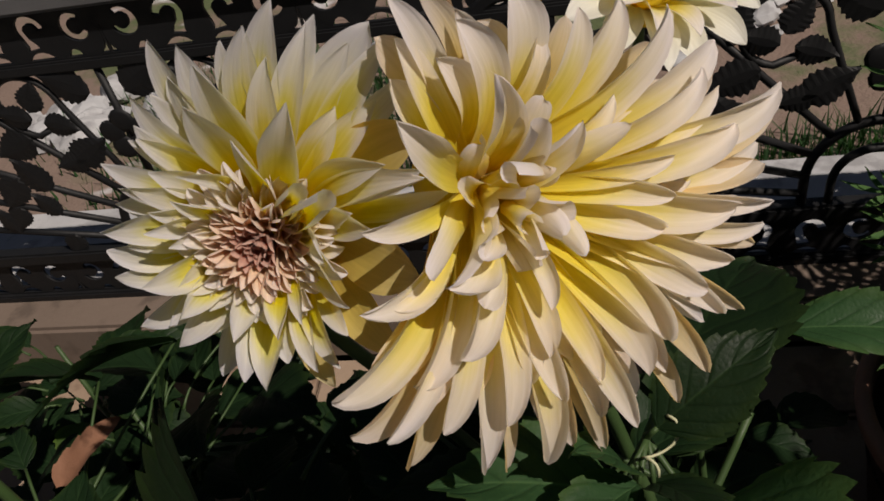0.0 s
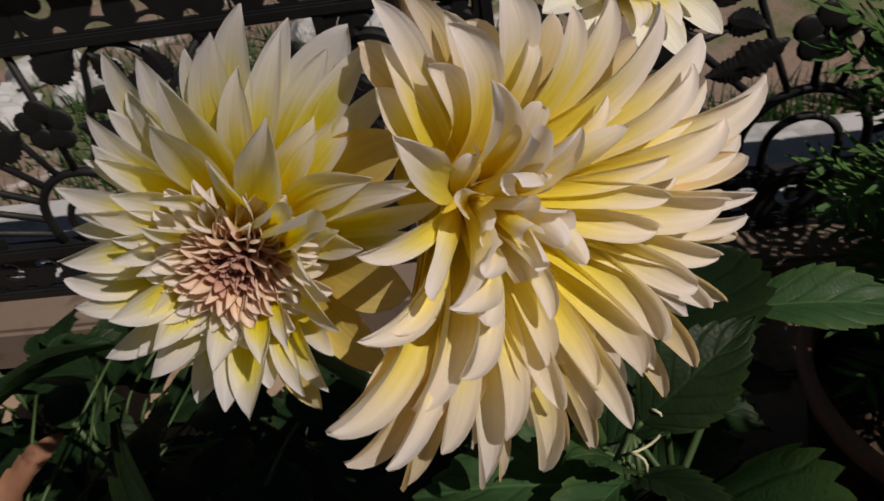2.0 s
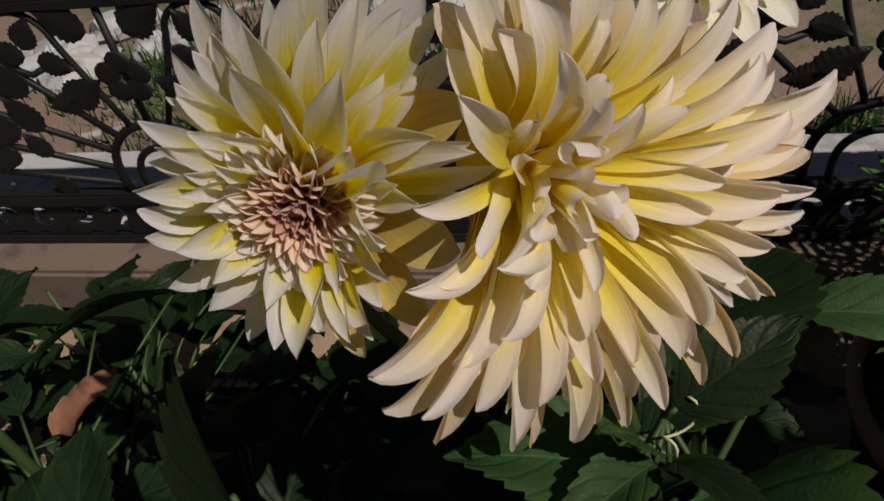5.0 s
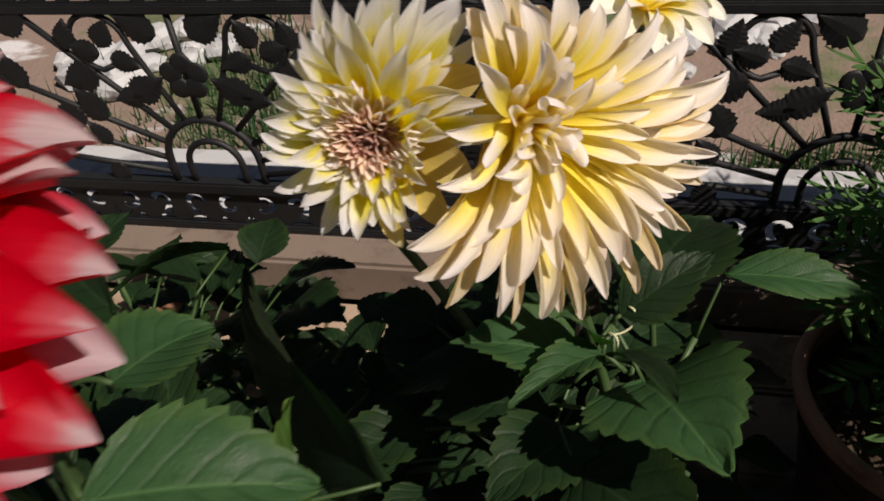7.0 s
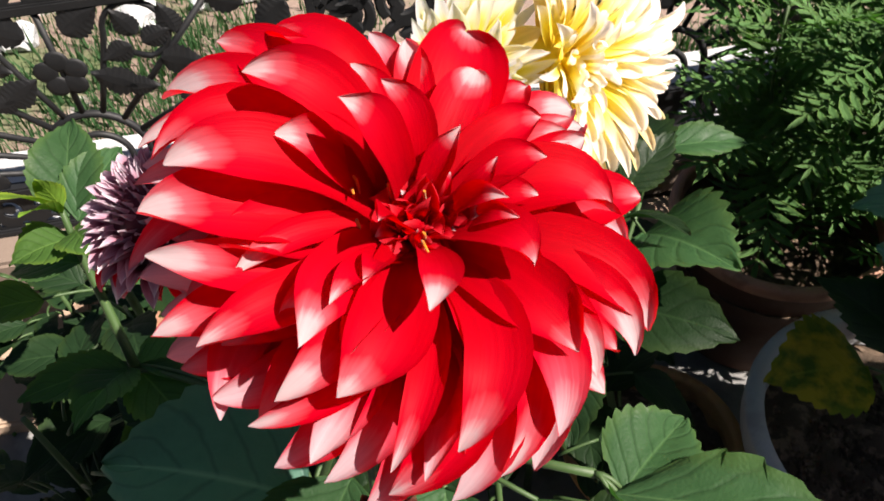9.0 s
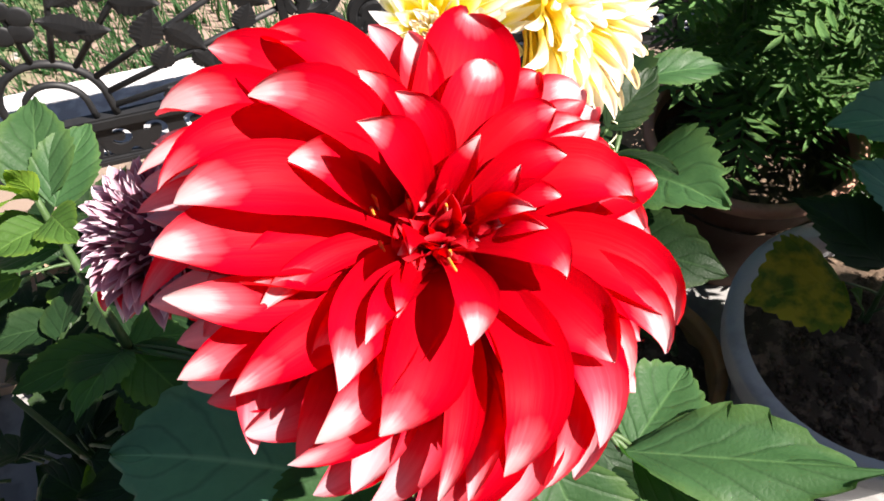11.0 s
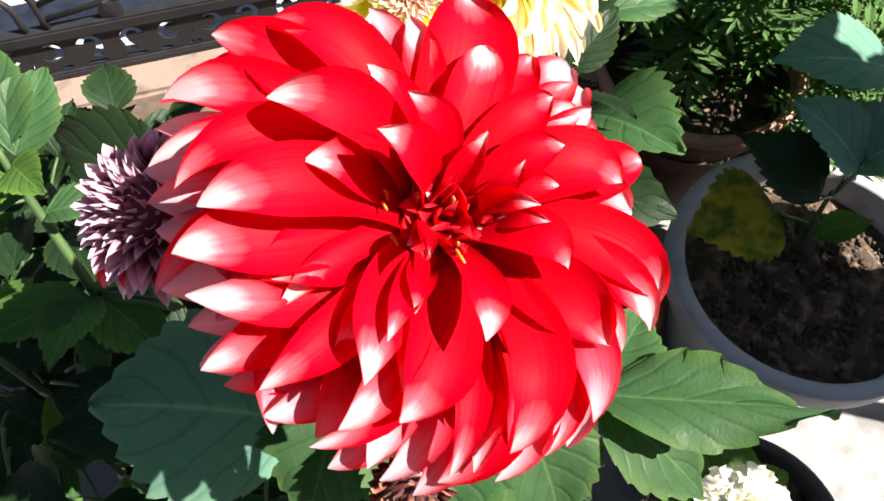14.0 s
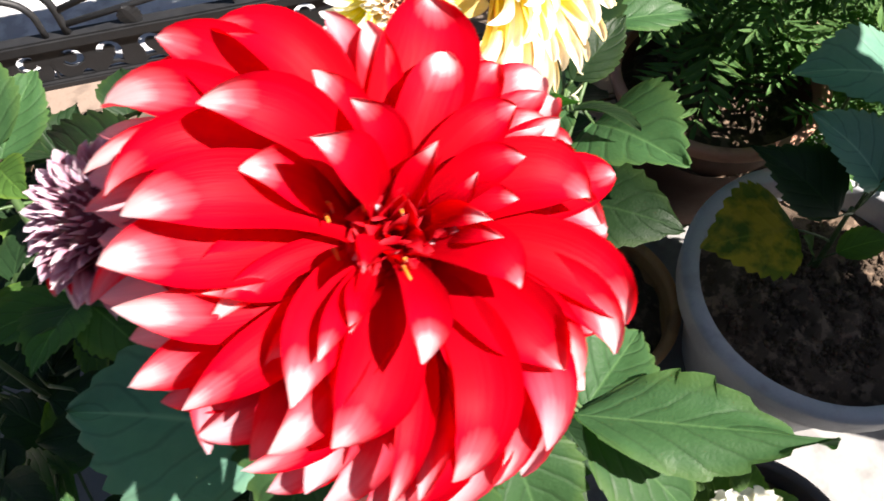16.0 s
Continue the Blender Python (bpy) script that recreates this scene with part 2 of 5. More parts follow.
# undergrowth leaf: the shade it stands in is put into its near-black colour
LEAF_SHADED = leaf_material("shaded_dahlia_leaf", (0.0045, 0.0145, 0.006), (0.0115, 0.031, 0.0115), (0.9, 1.6, 0.35), 0.18)
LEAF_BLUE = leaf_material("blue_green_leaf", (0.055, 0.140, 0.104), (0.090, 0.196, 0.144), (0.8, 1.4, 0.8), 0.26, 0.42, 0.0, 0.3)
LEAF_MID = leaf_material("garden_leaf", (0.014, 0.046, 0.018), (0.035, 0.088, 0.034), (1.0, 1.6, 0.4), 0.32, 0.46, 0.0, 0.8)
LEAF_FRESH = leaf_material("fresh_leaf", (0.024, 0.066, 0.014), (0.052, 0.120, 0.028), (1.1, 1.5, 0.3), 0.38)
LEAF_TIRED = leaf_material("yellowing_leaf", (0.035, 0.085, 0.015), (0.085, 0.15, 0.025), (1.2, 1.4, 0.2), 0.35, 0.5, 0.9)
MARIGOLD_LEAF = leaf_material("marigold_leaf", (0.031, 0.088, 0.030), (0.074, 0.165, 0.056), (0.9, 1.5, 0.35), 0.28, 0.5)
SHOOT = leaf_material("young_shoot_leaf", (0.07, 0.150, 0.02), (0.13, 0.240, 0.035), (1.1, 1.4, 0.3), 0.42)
STEM = stone_material("stem_skin", (0.028, 0.060, 0.016), (0.046, 0.086, 0.027), 60.0, 0.55, 0.0006)
TENDRIL = stone_material("pale_tendril", (0.40, 0.42, 0.24), (0.52, 0.52, 0.34), 60.0, 0.55, 0.0003)
STICK = stone_material("stake_bark", (0.16, 0.10, 0.06), (0.25, 0.17, 0.10), 70.0, 0.85, 0.002)
IRON = stone_material("black_iron", (0.0045, 0.005, 0.006), (0.008, 0.0085, 0.010), 40.0, 0.62, 0.0006)
IRON_GREY = stone_material("grey_iron", (0.10, 0.10, 0.105), (0.16, 0.16, 0.165), 30.0, 0.45, 0.0006)
LEDGE = stone_material("ledge_cement", (0.140, 0.105, 0.084), (0.185, 0.140, 0.112), 16.0, 0.9, 0.002, (0.10, 0.075, 0.060))
SANDSTONE = stone_material("sandstone", (0.27, 0.19, 0.135), (0.35, 0.26, 0.19), 18.0, 0.9, 0.002, (0.20, 0.135, 0.095))
LIMEWASH = stone_material("limewash", (0.37, 0.38, 0.40), (0.47, 0.47, 0.48), 20.0, 0.85, 0.0015, (0.29, 0.29, 0.30))
PLASTER = stone_material("brown_plaster", (0.20, 0.15, 0.11), (0.26, 0.20, 0.15), 6.0, 0.9, 0.001)
FLOOR = stone_material("floor_cement", (0.155, 0.153, 0.150), (0.20, 0.197, 0.192), 12.0, 0.8, 0.001, (0.115, 0.113, 0.110))
CLAY = stone_material("terracotta", (0.32, 0.155, 0.105), (0.39, 0.21, 0.145), 22.0, 0.85, 0.0012, (0.22, 0.11, 0.075))
# terracotta copy for the pot body, darkened to hold the shade below the rim
CLAY_SHADED = stone_material("shaded_terracotta", (0.065, 0.026, 0.016), (0.105, 0.046, 0.028), 22.0, 0.85, 0.0012)
CLAY_BROWN = stone_material("brown_clay", (0.36, 0.18, 0.07), (0.46, 0.25, 0.10), 22.0, 0.6, 0.001, (0.24, 0.12, 0.05))
GREY_POT = stone_material("grey_pot_cement", (0.32, 0.33, 0.35), (0.40, 0.41, 0.43), 20.0, 0.75, 0.001, (0.26, 0.265, 0.285))
DARK_POT = stone_material("dark_pot", (0.035, 0.030, 0.028), (0.06, 0.05, 0.045), 22.0, 0.6, 0.001)
SOIL = stone_material("potting_soil", (0.034, 0.022, 0.014), (0.088, 0.058, 0.037), 60.0, 0.97, 0.010, (0.145, 0.10, 0.068))


# ---- shapes ----
def part(name, mesh, material, parent=None, label=""):
    """Link a mesh (or a bmesh) as one object under a thing or a part."""
    if isinstance(mesh, bmesh.types.BMesh):
        data = bpy.data.meshes.new(name)
        mesh.to_mesh(data)
        mesh.free()
        mesh = data
    if not mesh.materials:
        mesh.materials.append(material)
    for p in mesh.polygons:
        p.use_smooth = True
    ob = new(name, mesh)
    ob.parent = parent
    if label:
        ob["label"] = label
    return ob


def thing(name, label, category, m=None, group="", kind=""):
    ob = new(name)
    ob.empty_display_size = 0.02
    if m is not None:
        ob.matrix_world = m
    return tagged(ob, label, category, group, kind)


def grid_mesh(name, rows, uvs=None, wrap=False):
    """A sheet from rows of points; wrap closes each row into a ring."""
    n, k = len(rows), len(rows[0])
    verts = [tuple(p) for row in rows for p in row]
    faces, fuv = [], []
    for i in range(n - 1):
        for j in range(k if wrap else k - 1):
            jj = (j + 1) % k
            faces.append((i * k + j, i * k + jj, (i + 1) * k + jj, (i + 1) * k + j))
            if uvs:
                fuv.extend((uvs[i][j], uvs[i][j + 1], uvs[i + 1][j + 1], uvs[i + 1][j]))
    me = bpy.data.meshes.new(name)
    me.from_pydata(verts, [], faces)
    if uvs:
        layer = me.uv_layers.new(name="UVMap")
        for loop, uv in zip(layer.data, fuv):
            loop.uv = uv
    return me


def tube_rows(points, radii, sides=8):
    rows, side = [], None
    for i, p in enumerate(points):
        a, b = points[max(0, i - 1)], points[min(len(points) - 1, i + 1)]
        t = (b - a).normalized()
        if side is None:
            side = t.orthogonal().normalized()
        side = (side - t * side.dot(t)).normalized()
        up = t.cross(side)
        r = radii[min(i, len(radii) - 1)] if isinstance(radii, (list, tuple)) else radii
        rows.append([p + r * (math.cos(2 * math.pi * k / sides) * side + math.sin(2 * math.pi * k / sides) * up) for k in range(sides)])
    return rows


def tube(name, points, radii, material, parent=None, label="", sides=8):
    """A round bar or stem along points, closed at both ends."""
    pts = [Vector(p) for p in points]
    rows = tube_rows(pts, radii, sides)
    rows = [[pts[0]] * sides] + rows + [[pts[-1]] * sides]
    return part(name, grid_mesh(name, rows, wrap=True), material, parent, label)


def bend(a, b, sag, n=8, sway=(0, 0, 0)):
    """Points of a gentle arc from a to b."""
    a, b, c = Vector(a), Vector(b), (Vector(a) + Vector(b)) / 2 + Vector((0, 0, sag)) + Vector(sway)
    return [a * (1 - u) ** 2 + c * 2 * u * (1 - u) + b * u * u for u in (i / n for i in range(n + 1))]


def strip(name, path, width, depth, material, parent=None, label=""):
    """A flat iron bar bent along a path in the x-z plane; width may taper."""
    rows = []
    n = len(path)
    for i, (x, z) in enumerate(path):
        x0, z0 = path[max(0, i - 1)]
        x1, z1 = path[min(n - 1, i + 1)]
        d = math.hypot(x1 - x0, z1 - z0) or 1.0
        nx, nz = -(z1 - z0) / d, (x1 - x0) / d
        w = (width(i / (n - 1)) if callable(width) else width) / 2
        b = depth * 0.5
        rows.append([Vector((x + nx * w, -b * 0.6, z + nz * w)), Vector((x + nx * w * 0.6, -b, z + nz * w * 0.6)), Vector((x - nx * w * 0.6, -b, z - nz * w * 0.6)), Vector((x - nx * w, -b * 0.6, z - nz * w)),
                     Vector((x - nx * w, b, z - nz * w)), Vector((x + nx * w, b, z + nz * w))])
    ends = [[sum(rows[0], Vector()) / 6] * 6], [[sum(rows[-1], Vector()) / 6] * 6]
    return part(name, grid_mesh(name, ends[0] + rows + ends[1], wrap=True), material, parent, label)


def box(name, lo, hi, material, parent=None, label="", bevel=0.004):
    bm = bmesh.new()
    bmesh.ops.create_cube(bm, size=1.0)
    lo, hi = Vector(lo), Vector(hi)
    for v in bm.verts:
        v.co = Vector(((lo[i] + hi[i]) / 2 + v.co[i] * (hi[i] - lo[i]) for i in range(3)))
    if bevel:
        bmesh.ops.bevel(bm, geom=bm.edges, offset=bevel, segments=2, affect="EDGES")
    ob = part(name, bm, material, parent, label)
    for p in ob.data.polygons:
        p.use_smooth = False
    return ob


def lathe(name, profile, material, parent=None, label="", sides=56, wobble=0.0, seed=0):
    rng = random.Random(seed)
    ph = [rng.uniform(0, 6.28) for _ in range(3)]
    rows = []
    for r, z in profile:
        rows.append([Vector((r * (1 + wobble * math.sin(2 * a + ph[0]) + wobble * 0.5 * math.sin(5 * a + ph[1])) * math.cos(a), r * (1 + wobble * math.sin(2 * a + ph[0])) * math.sin(a), z + wobble * 0.1 * math.sin(3 * a + ph[2])))
                     for a in (2 * math.pi * k / sides for k in range(sides))])
    return part(name, grid_mesh(name, rows, wrap=True), material, parent, label)


# ---- petals and leaves ----
def petal_mesh(base, ctrl, tip, width, cup0, cup1, blunt=0.0, twist=0.0, flick=0.0, nu=14, nv=7, widest=0.58, claw=0.32, seed=0, hook=0.0, roll_tip=0.0, pinch=0.05, end=False):
    """A curved petal from base to tip in its flower's own frame (z along the flower's axis). cup0 and cup1: how far its
    sides are rolled up (minus: rolled back) at the claw and near the tip; flick: how far the last part bends back; hook: how far
    it bends aside; roll_tip: how far the tip's sides roll in; pinch: the ripple of its margin;
    end: let the tip come to rest at tip in spite of flick and hook."""
    rng = random.Random(seed)
    ph = rng.uniform(0, 6.28)
    b, c, t = Vector(base), Vector(ctrl), Vector(tip)
    length = (c - b).length + (t - c).length
    th = math.atan2(t.y - b.y * 0.2, t.x - b.x * 0.2)
    tang = Vector((-math.sin(th), math.cos(th), 0))
    for _ in range(4 if end else 0):
        d = (t - c).normalized()
        s = Matrix.Rotation(twist, 3, d) @ (tang - d * tang.dot(d)).normalized()
        t = Vector(tip) + d.cross(s) * flick * length * 0.433 - s * hook * length * 0.3025
    rows, uvs = [], []
    for i in range(nu + 1):
        u = 0.45 * i / nu + 0.55 * math.sin(math.pi / 2 * i / nu)
        p = b * (1 - u) ** 2 + c * 2 * u * (1 - u) + t * u * u
        d = ((c - b) * (1 - u) + (t - c) * u).normalized()
        s = (tang - d * tang.dot(d)).normalized()
        s = Matrix.Rotation(twist * u, 3, d) @ s
        n = d.cross(s)
        p = p - n * flick * length * max(0.0, u - 0.62) ** 2 * 3.0 + s * hook * length * max(0.0, u - 0.45) ** 2
        if u < widest:
            w = claw + (1 - claw) * math.sin(math.pi / 2 * u / widest)
        else:
            q = (u - widest) / (1 - widest)
            w = 1 - 0.12 * q * q if blunt > 1.5 else max(0.03, (1 - q ** (2.0 + 0.8 * blunt)) ** (0.85 - 0.35 * blunt))
        w *= width / 2
        k = cup0 + (cup1 - cup0) * u + roll_tip * max(0.0, u - 0.66) ** 2 * 8.6
        row, uvr = [], []
        for j in range(nv + 1):
            v = -1 + 2 * j / nv
            a = k * v
            if abs(k) > 0.05:
                x, z = math.sin(a) / k * w, (1 - math.cos(a)) / k * w
            else:
                x, z = v * w, 0.0
            ripple = pinch * width * math.sin(5.5 * u + ph + 2.0 * v) * v * v * min(1.0, 2.5 * u)
            row.append(p + s * x + n * (z + ripple))
            uvr.append((u, j / nv))
        rows.append(row)
        uvs.append(uvr)
    return grid_mesh("petal", rows, uvs)


def leaf_mesh(length, width, fold=0.25, droop=0.25, wave=0.04, teeth=8, side_curl=0.0, nu=30, nv=8, seed=0, round_base=0.5):
    """A toothed blade along +y with its base at the origin, upper side +z."""
    rng = random.Random(seed)
    ph, ph2 = rng.uniform(0, 6.28), rng.uniform(0, 6.28)
    rows, uvs = [], []
    for i in range(nu + 1):
        u = i / nu
        prof = math.sin(math.pi * min(1.0, max(0.0, u)) ** (0.62 + 0.2 * (1 - round_base))) ** (0.75 if u < 0.5 else 1.05)
        prof = max(0.0, prof)
        y, z0 = length * u, -droop * length * u * u
        row, uvr = [], []
        for j in range(nv + 1):
            v = -1 + 2 * j / nv
            saw = ((u * teeth + 0.11 * (j > nv / 2)) % 1.0)
            saw = math.sin(math.pi * min(1.0, saw * 0.62)) if saw < 0.8 else math.sin(math.pi * 0.5) * (1 - (saw - 0.8) / 0.2)
            edge = 1.0 + (0.11 * saw - 0.04) * (abs(v) > 0.99) * (0.08 < u < 0.97)
            x = v * width / 2 * prof * edge + side_curl * length * u * u
            z = z0 + fold * abs(x) + wave * length * (math.sin(7 * u + ph + 1.4 * v) * v * v + 0.4 * math.sin(4 * v + ph2) * u)
            row.append(Vector((x, y + 0.05 * length * (abs(v) ** 1.5) * (saw - 0.4) * 0.7 * (abs(v) > 0.99), z)))
            uvr.append((u, j / nv))
        rows.append(row)
        uvs.append(uvr)
    return grid_mesh("leaf", rows, uvs)


def leaf(parent, base, tip, width, material=None, up=(0, 0, 1), roll=0.0, fold=0.25, droop=0.18, wave=0.035, teeth=10, seed=0, label="", stalk=None, name="leaf", nu=30, nv=8, curl=0.0):
    """One leaf from base to tip; up: the way its upper side faces; roll: degrees about its midrib; stalk: where its petiole starts."""
    b, t = Vector(base), Vector(tip)
    y = (t - b)
    length = y.length
    y.normalize()
    z = Vector(up) - y * Vector(up).dot(y)
    z.normalize()
    z = Matrix.Rotation(radians(roll), 3, y) @ z
    x = y.cross(z)
    me = leaf_mesh(length, width, fold, 0.0, wave, teeth, curl, nu, nv, seed)
    for v in me.vertices:
        u = v.co.y / length
        v.co.z += droop * length * 4 * u * (1 - u) * 0.5
    ob = part(name, me, material or LEAF_SHADED, parent, label)
    m = Matrix((x, y, z)).transposed().to_4x4()
    m.translation = b
    ob.matrix_basis = m
    if stalk is not None:
        q = m.inverted() @ Vector(stalk)
        mid = q * 0.5 + Vector((0, 0, 0.008))
        pts = [q * (1 - u) ** 2 + mid * 2 * u * (1 - u) for u in (0, 0.25, 0.5, 0.75, 1.0)]
        tube("petiole", pts, [0.0022, 0.0019, 0.0017, 0.0016, 0.0015], STEM, ob, sides=6)
    return ob


def flower_frame(heart, toward, up, depth):
    """The frame of a flower: z towards the side it is open to, its origin depth metres behind the heart."""
    z = Vector(toward).normalized()
    y = (Vector(up) - z * Vector(up).dot(z)).normalized()
    m = Matrix((y.cross(z), y, z)).transposed().to_4x4()
    m.translation = Vector(heart) - z * depth
    return m


class Bloom:
    """A dahlia head: a core with petals round it. lean: the flower's own axis in its frame; heart: how far its middle stands before the frame's origin."""

    def __init__(self, parent, m, lean, heart, core, core_material, label="", seed=1, dome=1.0):
        self.axis, self.heart, self.rng = Vector(lean).normalized(), heart, random.Random(seed)
        self.head = lathe("flower_head", [(0.0005, -0.012), (core * 0.6, -0.010), (core, -0.003), (core * 0.9, 0.004 * dome), (core * 0.5, 0.008 * dome), (0.0005, 0.009 * dome)], core_material, parent, label, sides=14)
        turn = self.axis.to_track_quat("Z", "Y").to_matrix().to_4x4() if lean[0] or lean[1] else Matrix()
        self.head.matrix_basis = m @ Matrix.Translation(Vector((0, 0, heart)) - self.axis * heart) @ turn
        self.local = (Matrix.Translation(Vector((0, 0, heart)) - self.axis * heart) @ turn).inverted()
        self.count = 0

    def lay(self, rows, material, deep, base, arch, cup=(0.9, 0.9), flick=0.15, hook=0.15, twist=0.25, wide=1.0, reach=1.0, turn=0.0, sink=0.0, bow_by=1.0, flat=0.0, **shape):
        """One whorl. Rows of the tip's angle, reach and height, the width (all in millimetres) and the sideways bow in hundredths.
        deep: how far below the heart the petals start; base: how far out; arch: how much they rise on the way;
        flat: how much flatter the upper petals are than the lower ones."""
        r = self.rng
        for angle, out, height, width, bow in rows:
            a = radians(angle + turn)
            way, side = Vector((math.cos(a), math.sin(a), 0)), Vector((-math.sin(a), math.cos(a), 0))
            tip = way * out * 0.001 * reach + Vector((0, 0, height * 0.001)) - self.axis * sink
            slope = -(self.axis.x * way.x + self.axis.y * way.y) / self.axis.z
            bs = Vector((0, 0, self.heart)) - self.axis * deep + (way + Vector((0, 0, slope))) * base
            length = (tip - bs).length
            ctrl = bs.lerp(tip, 0.52) + self.axis * arch * length + side * bow * bow_by * 0.01 * length
            back, aside = flick * r.uniform(0.6, 1.4), hook * r.choice((-1, 1)) * r.uniform(0.3, 1.2)
            c0, c1 = cup[0] * r.uniform(0.85, 1.15), cup[1] * r.uniform(0.75, 1.25)
            c0, c1 = c0 * (1 - flat * max(0.0, math.sin(a))), c1 * (1 - flat * max(0.0, math.sin(a)))
            k = max(0.3, abs(0.3 * c0 + 0.7 * c1))
            rolled = k if k > 1.57 else k / math.sin(k)
            self.count += 1
            me = petal_mesh(self.local @ bs, self.local @ ctrl, self.local @ tip, width * 0.001 * wide * rolled * r.uniform(0.94, 1.06), c0, c1, twist=r.uniform(-twist, twist), flick=back, seed=self.count, hook=aside, end=True, **shape)
            part("petal", me, material, self.head)

    def petal(self, angle, rho, h, width, material, rise=0.5, base=0.010, base_h=0.004, cup=(0.5, 0.3), blunt=0.0, twist=0.0, flick=0.0, jit=1.0, widest=0.58, claw=0.32, lift=0.0, inner=None, hook=0.0, roll_tip=0.0, pinch=0.05):
        r = self.rng
        a = radians(angle)
        h = h + r.uniform(-0.003, 0.003) * jit
        base = inner * rho if inner else base
        ca, sa = math.cos(a), math.sin(a)
        tip = Vector((rho * ca, rho * sa, h))
        bs = Vector((base * ca, base * sa, base_h))
        side = Vector((-sa, ca, 0))
        ctrl = bs.lerp(tip, 0.5) + Vector((0, 0, rise * rho * 0.5)) - Vector((ca, sa, 0)) * lift * rho + side * r.uniform(-0.10, 0.10) * rho * jit
        self.count += 1
        me = petal_mesh(bs, ctrl, tip, width * r.uniform(0.9, 1.12), cup[0] * r.uniform(0.8, 1.2), cup[1] * r.uniform(0.7, 1.3), blunt, twist + r.uniform(-0.35, 0.35) * jit, flick * r.uniform(0.5, 1.5), widest=widest, claw=claw, seed=self.count, hook=hook * r.choice((-1, 1)) * r.uniform(0.3, 1.3), roll_tip=roll_tip * r.uniform(0.3, 1.4), pinch=pinch)
        return part("petal", me, material, self.head)

    def even(self, n, rho, start=0.0, spread=0.08, **kw):
        for i in range(n):
            self.petal(start + 360.0 * i / n + self.rng.uniform(-5, 5), rho * self.rng.uniform(1 - spread, 1 + spread), **kw)

    def spiral(self, n, r0, r1, h0, h1, width, material, first=0, jit=0.5, **kw):
        """Petals on a golden-angle spiral from the heart outwards."""
        for i in range(n):
            f = i / max(1, n - 1)
            self.petal((first + i) * 137.508 + self.rng.uniform(-5, 5) * jit, r0 + (r1 - r0) * f ** 0.7, h=h0 + (h1 - h0) * f, width=width[0] + (width[1] - width[0]) * f, material=material, jit=jit, **kw)


# ---- setting: ground, terrace floor, ledge ----
SLOPE = math.atan(-0.112)
RAIL = pose(0, 0.965, 0, 0, 0, math.degrees(SLOPE))


def earth_material():
    m = Nodes("bare_earth")
    at = m.place()
    big, mid, fine = m.noise(at, 1.3, 4.0), m.noise(at, 9.0, 6.0, 0.65), m.noise(at, 90.0, 4.0)
    col = m.mix(mid, (0.17, 0.12, 0.10), (0.25, 0.185, 0.155))
    col = m.mix(m.math("MULTIPLY", fine, 0.5), col, (0.18, 0.13, 0.10))
    grass = m.ramp(m.math("ADD", m.math("MULTIPLY", big, 0.8), m.math("MULTIPLY", mid, 0.3)), [(0.56, (0, 0, 0)), (0.64, (1, 1, 1))])
    col = m.mix(m.math("MULTIPLY", grass, 0.80), col, m.mix(fine, (0.030, 0.066, 0.018), (0.085, 0.13, 0.045)))
    lime = m.ramp(m.noise(m.stretch(at, 1.0, 1.6, 1.0), 2.4, 5.0), [(0.60, (0, 0, 0)), (0.66, (1, 1, 1))])
    col = m.mix(m.math("MULTIPLY", lime, 0.8), col, m.mix(fine, (0.50, 0.50, 0.52), (0.66, 0.66, 0.68)))
    m.bump(m.math("ADD", mid, m.math("MULTIPLY", fine, 0.4)), 0.8, 0.012)
    return m.finish(col, 0.95, 0.0, 0.3)


EARTH = earth_material()
ground = tagged(box("ground", (-400, -400, -0.30), (400, 400, -0.03), EARTH, bevel=0), "bare brown earth with grass and lime patches", "ground", kind="structure")
floor = tagged(box("floor", (-4, -5.5, -0.03), (4, 0.80, 0.0), FLOOR, bevel=0.003), "pale grey cement terrace floor in sunlight", "floor", kind="structure")
ledge = thing("ledge", "low cement ledge that carries the iron railing", "ledge", RAIL, kind="structure")
box("ledge_top", (-4, -0.09, 0.03), (4, 0.012, 0.132), LEDGE, ledge, "tan cement ledge top", 0.008)
rng = random.Random(3)
x = -1.9
while x < 1.5:
    w = rng.uniform(0.24, 0.36)
    cut = -0.245 + rng.uniform(-0.02, 0.02)
    for lo, hi in ((-0.395, cut - 0.003), (cut + 0.003, -0.092)):
        box("stone", (x + 0.003, lo, -0.03), (x + w - 0.003, hi, 0.030 + rng.uniform(-0.004, 0.004)), SANDSTONE, ledge, "", 0.006)
    x += w
box("ledge_back", (-4, 0.012, -0.03), (4, 0.34, 0.085), LIMEWASH, ledge, "limewashed outer strip", 0.008)


# unseen veranda shell behind the terrace, added to shut off part of the sky
tagged(box("wall_south", (-4, -5.65, 0.0), (4, -5.5, 2.6), PLASTER, bevel=0.004), "unseen plain brown plaster wall behind the terrace, added to block skylight", "wall", kind="structure")
tagged(box("wall_west", (-4.15, -5.65, 0.0), (-4.0, -3.20, 2.6), PLASTER, bevel=0.004), "unseen plain brown plaster side wall, added to block skylight", "wall", kind="structure")
tagged(box("wall_east", (4.0, -5.65, 0.0), (4.15, -3.20, 2.6), PLASTER, bevel=0.004), "unseen plain brown plaster side wall, added to block skylight", "wall", kind="structure")
tagged(box("ceiling", (-4.15, -5.65, 2.604), (4.15, -3.20, 2.75), PLASTER, bevel=0.004), "unseen plain plaster roof slab, added to block skylight", "ceiling", kind="structure")


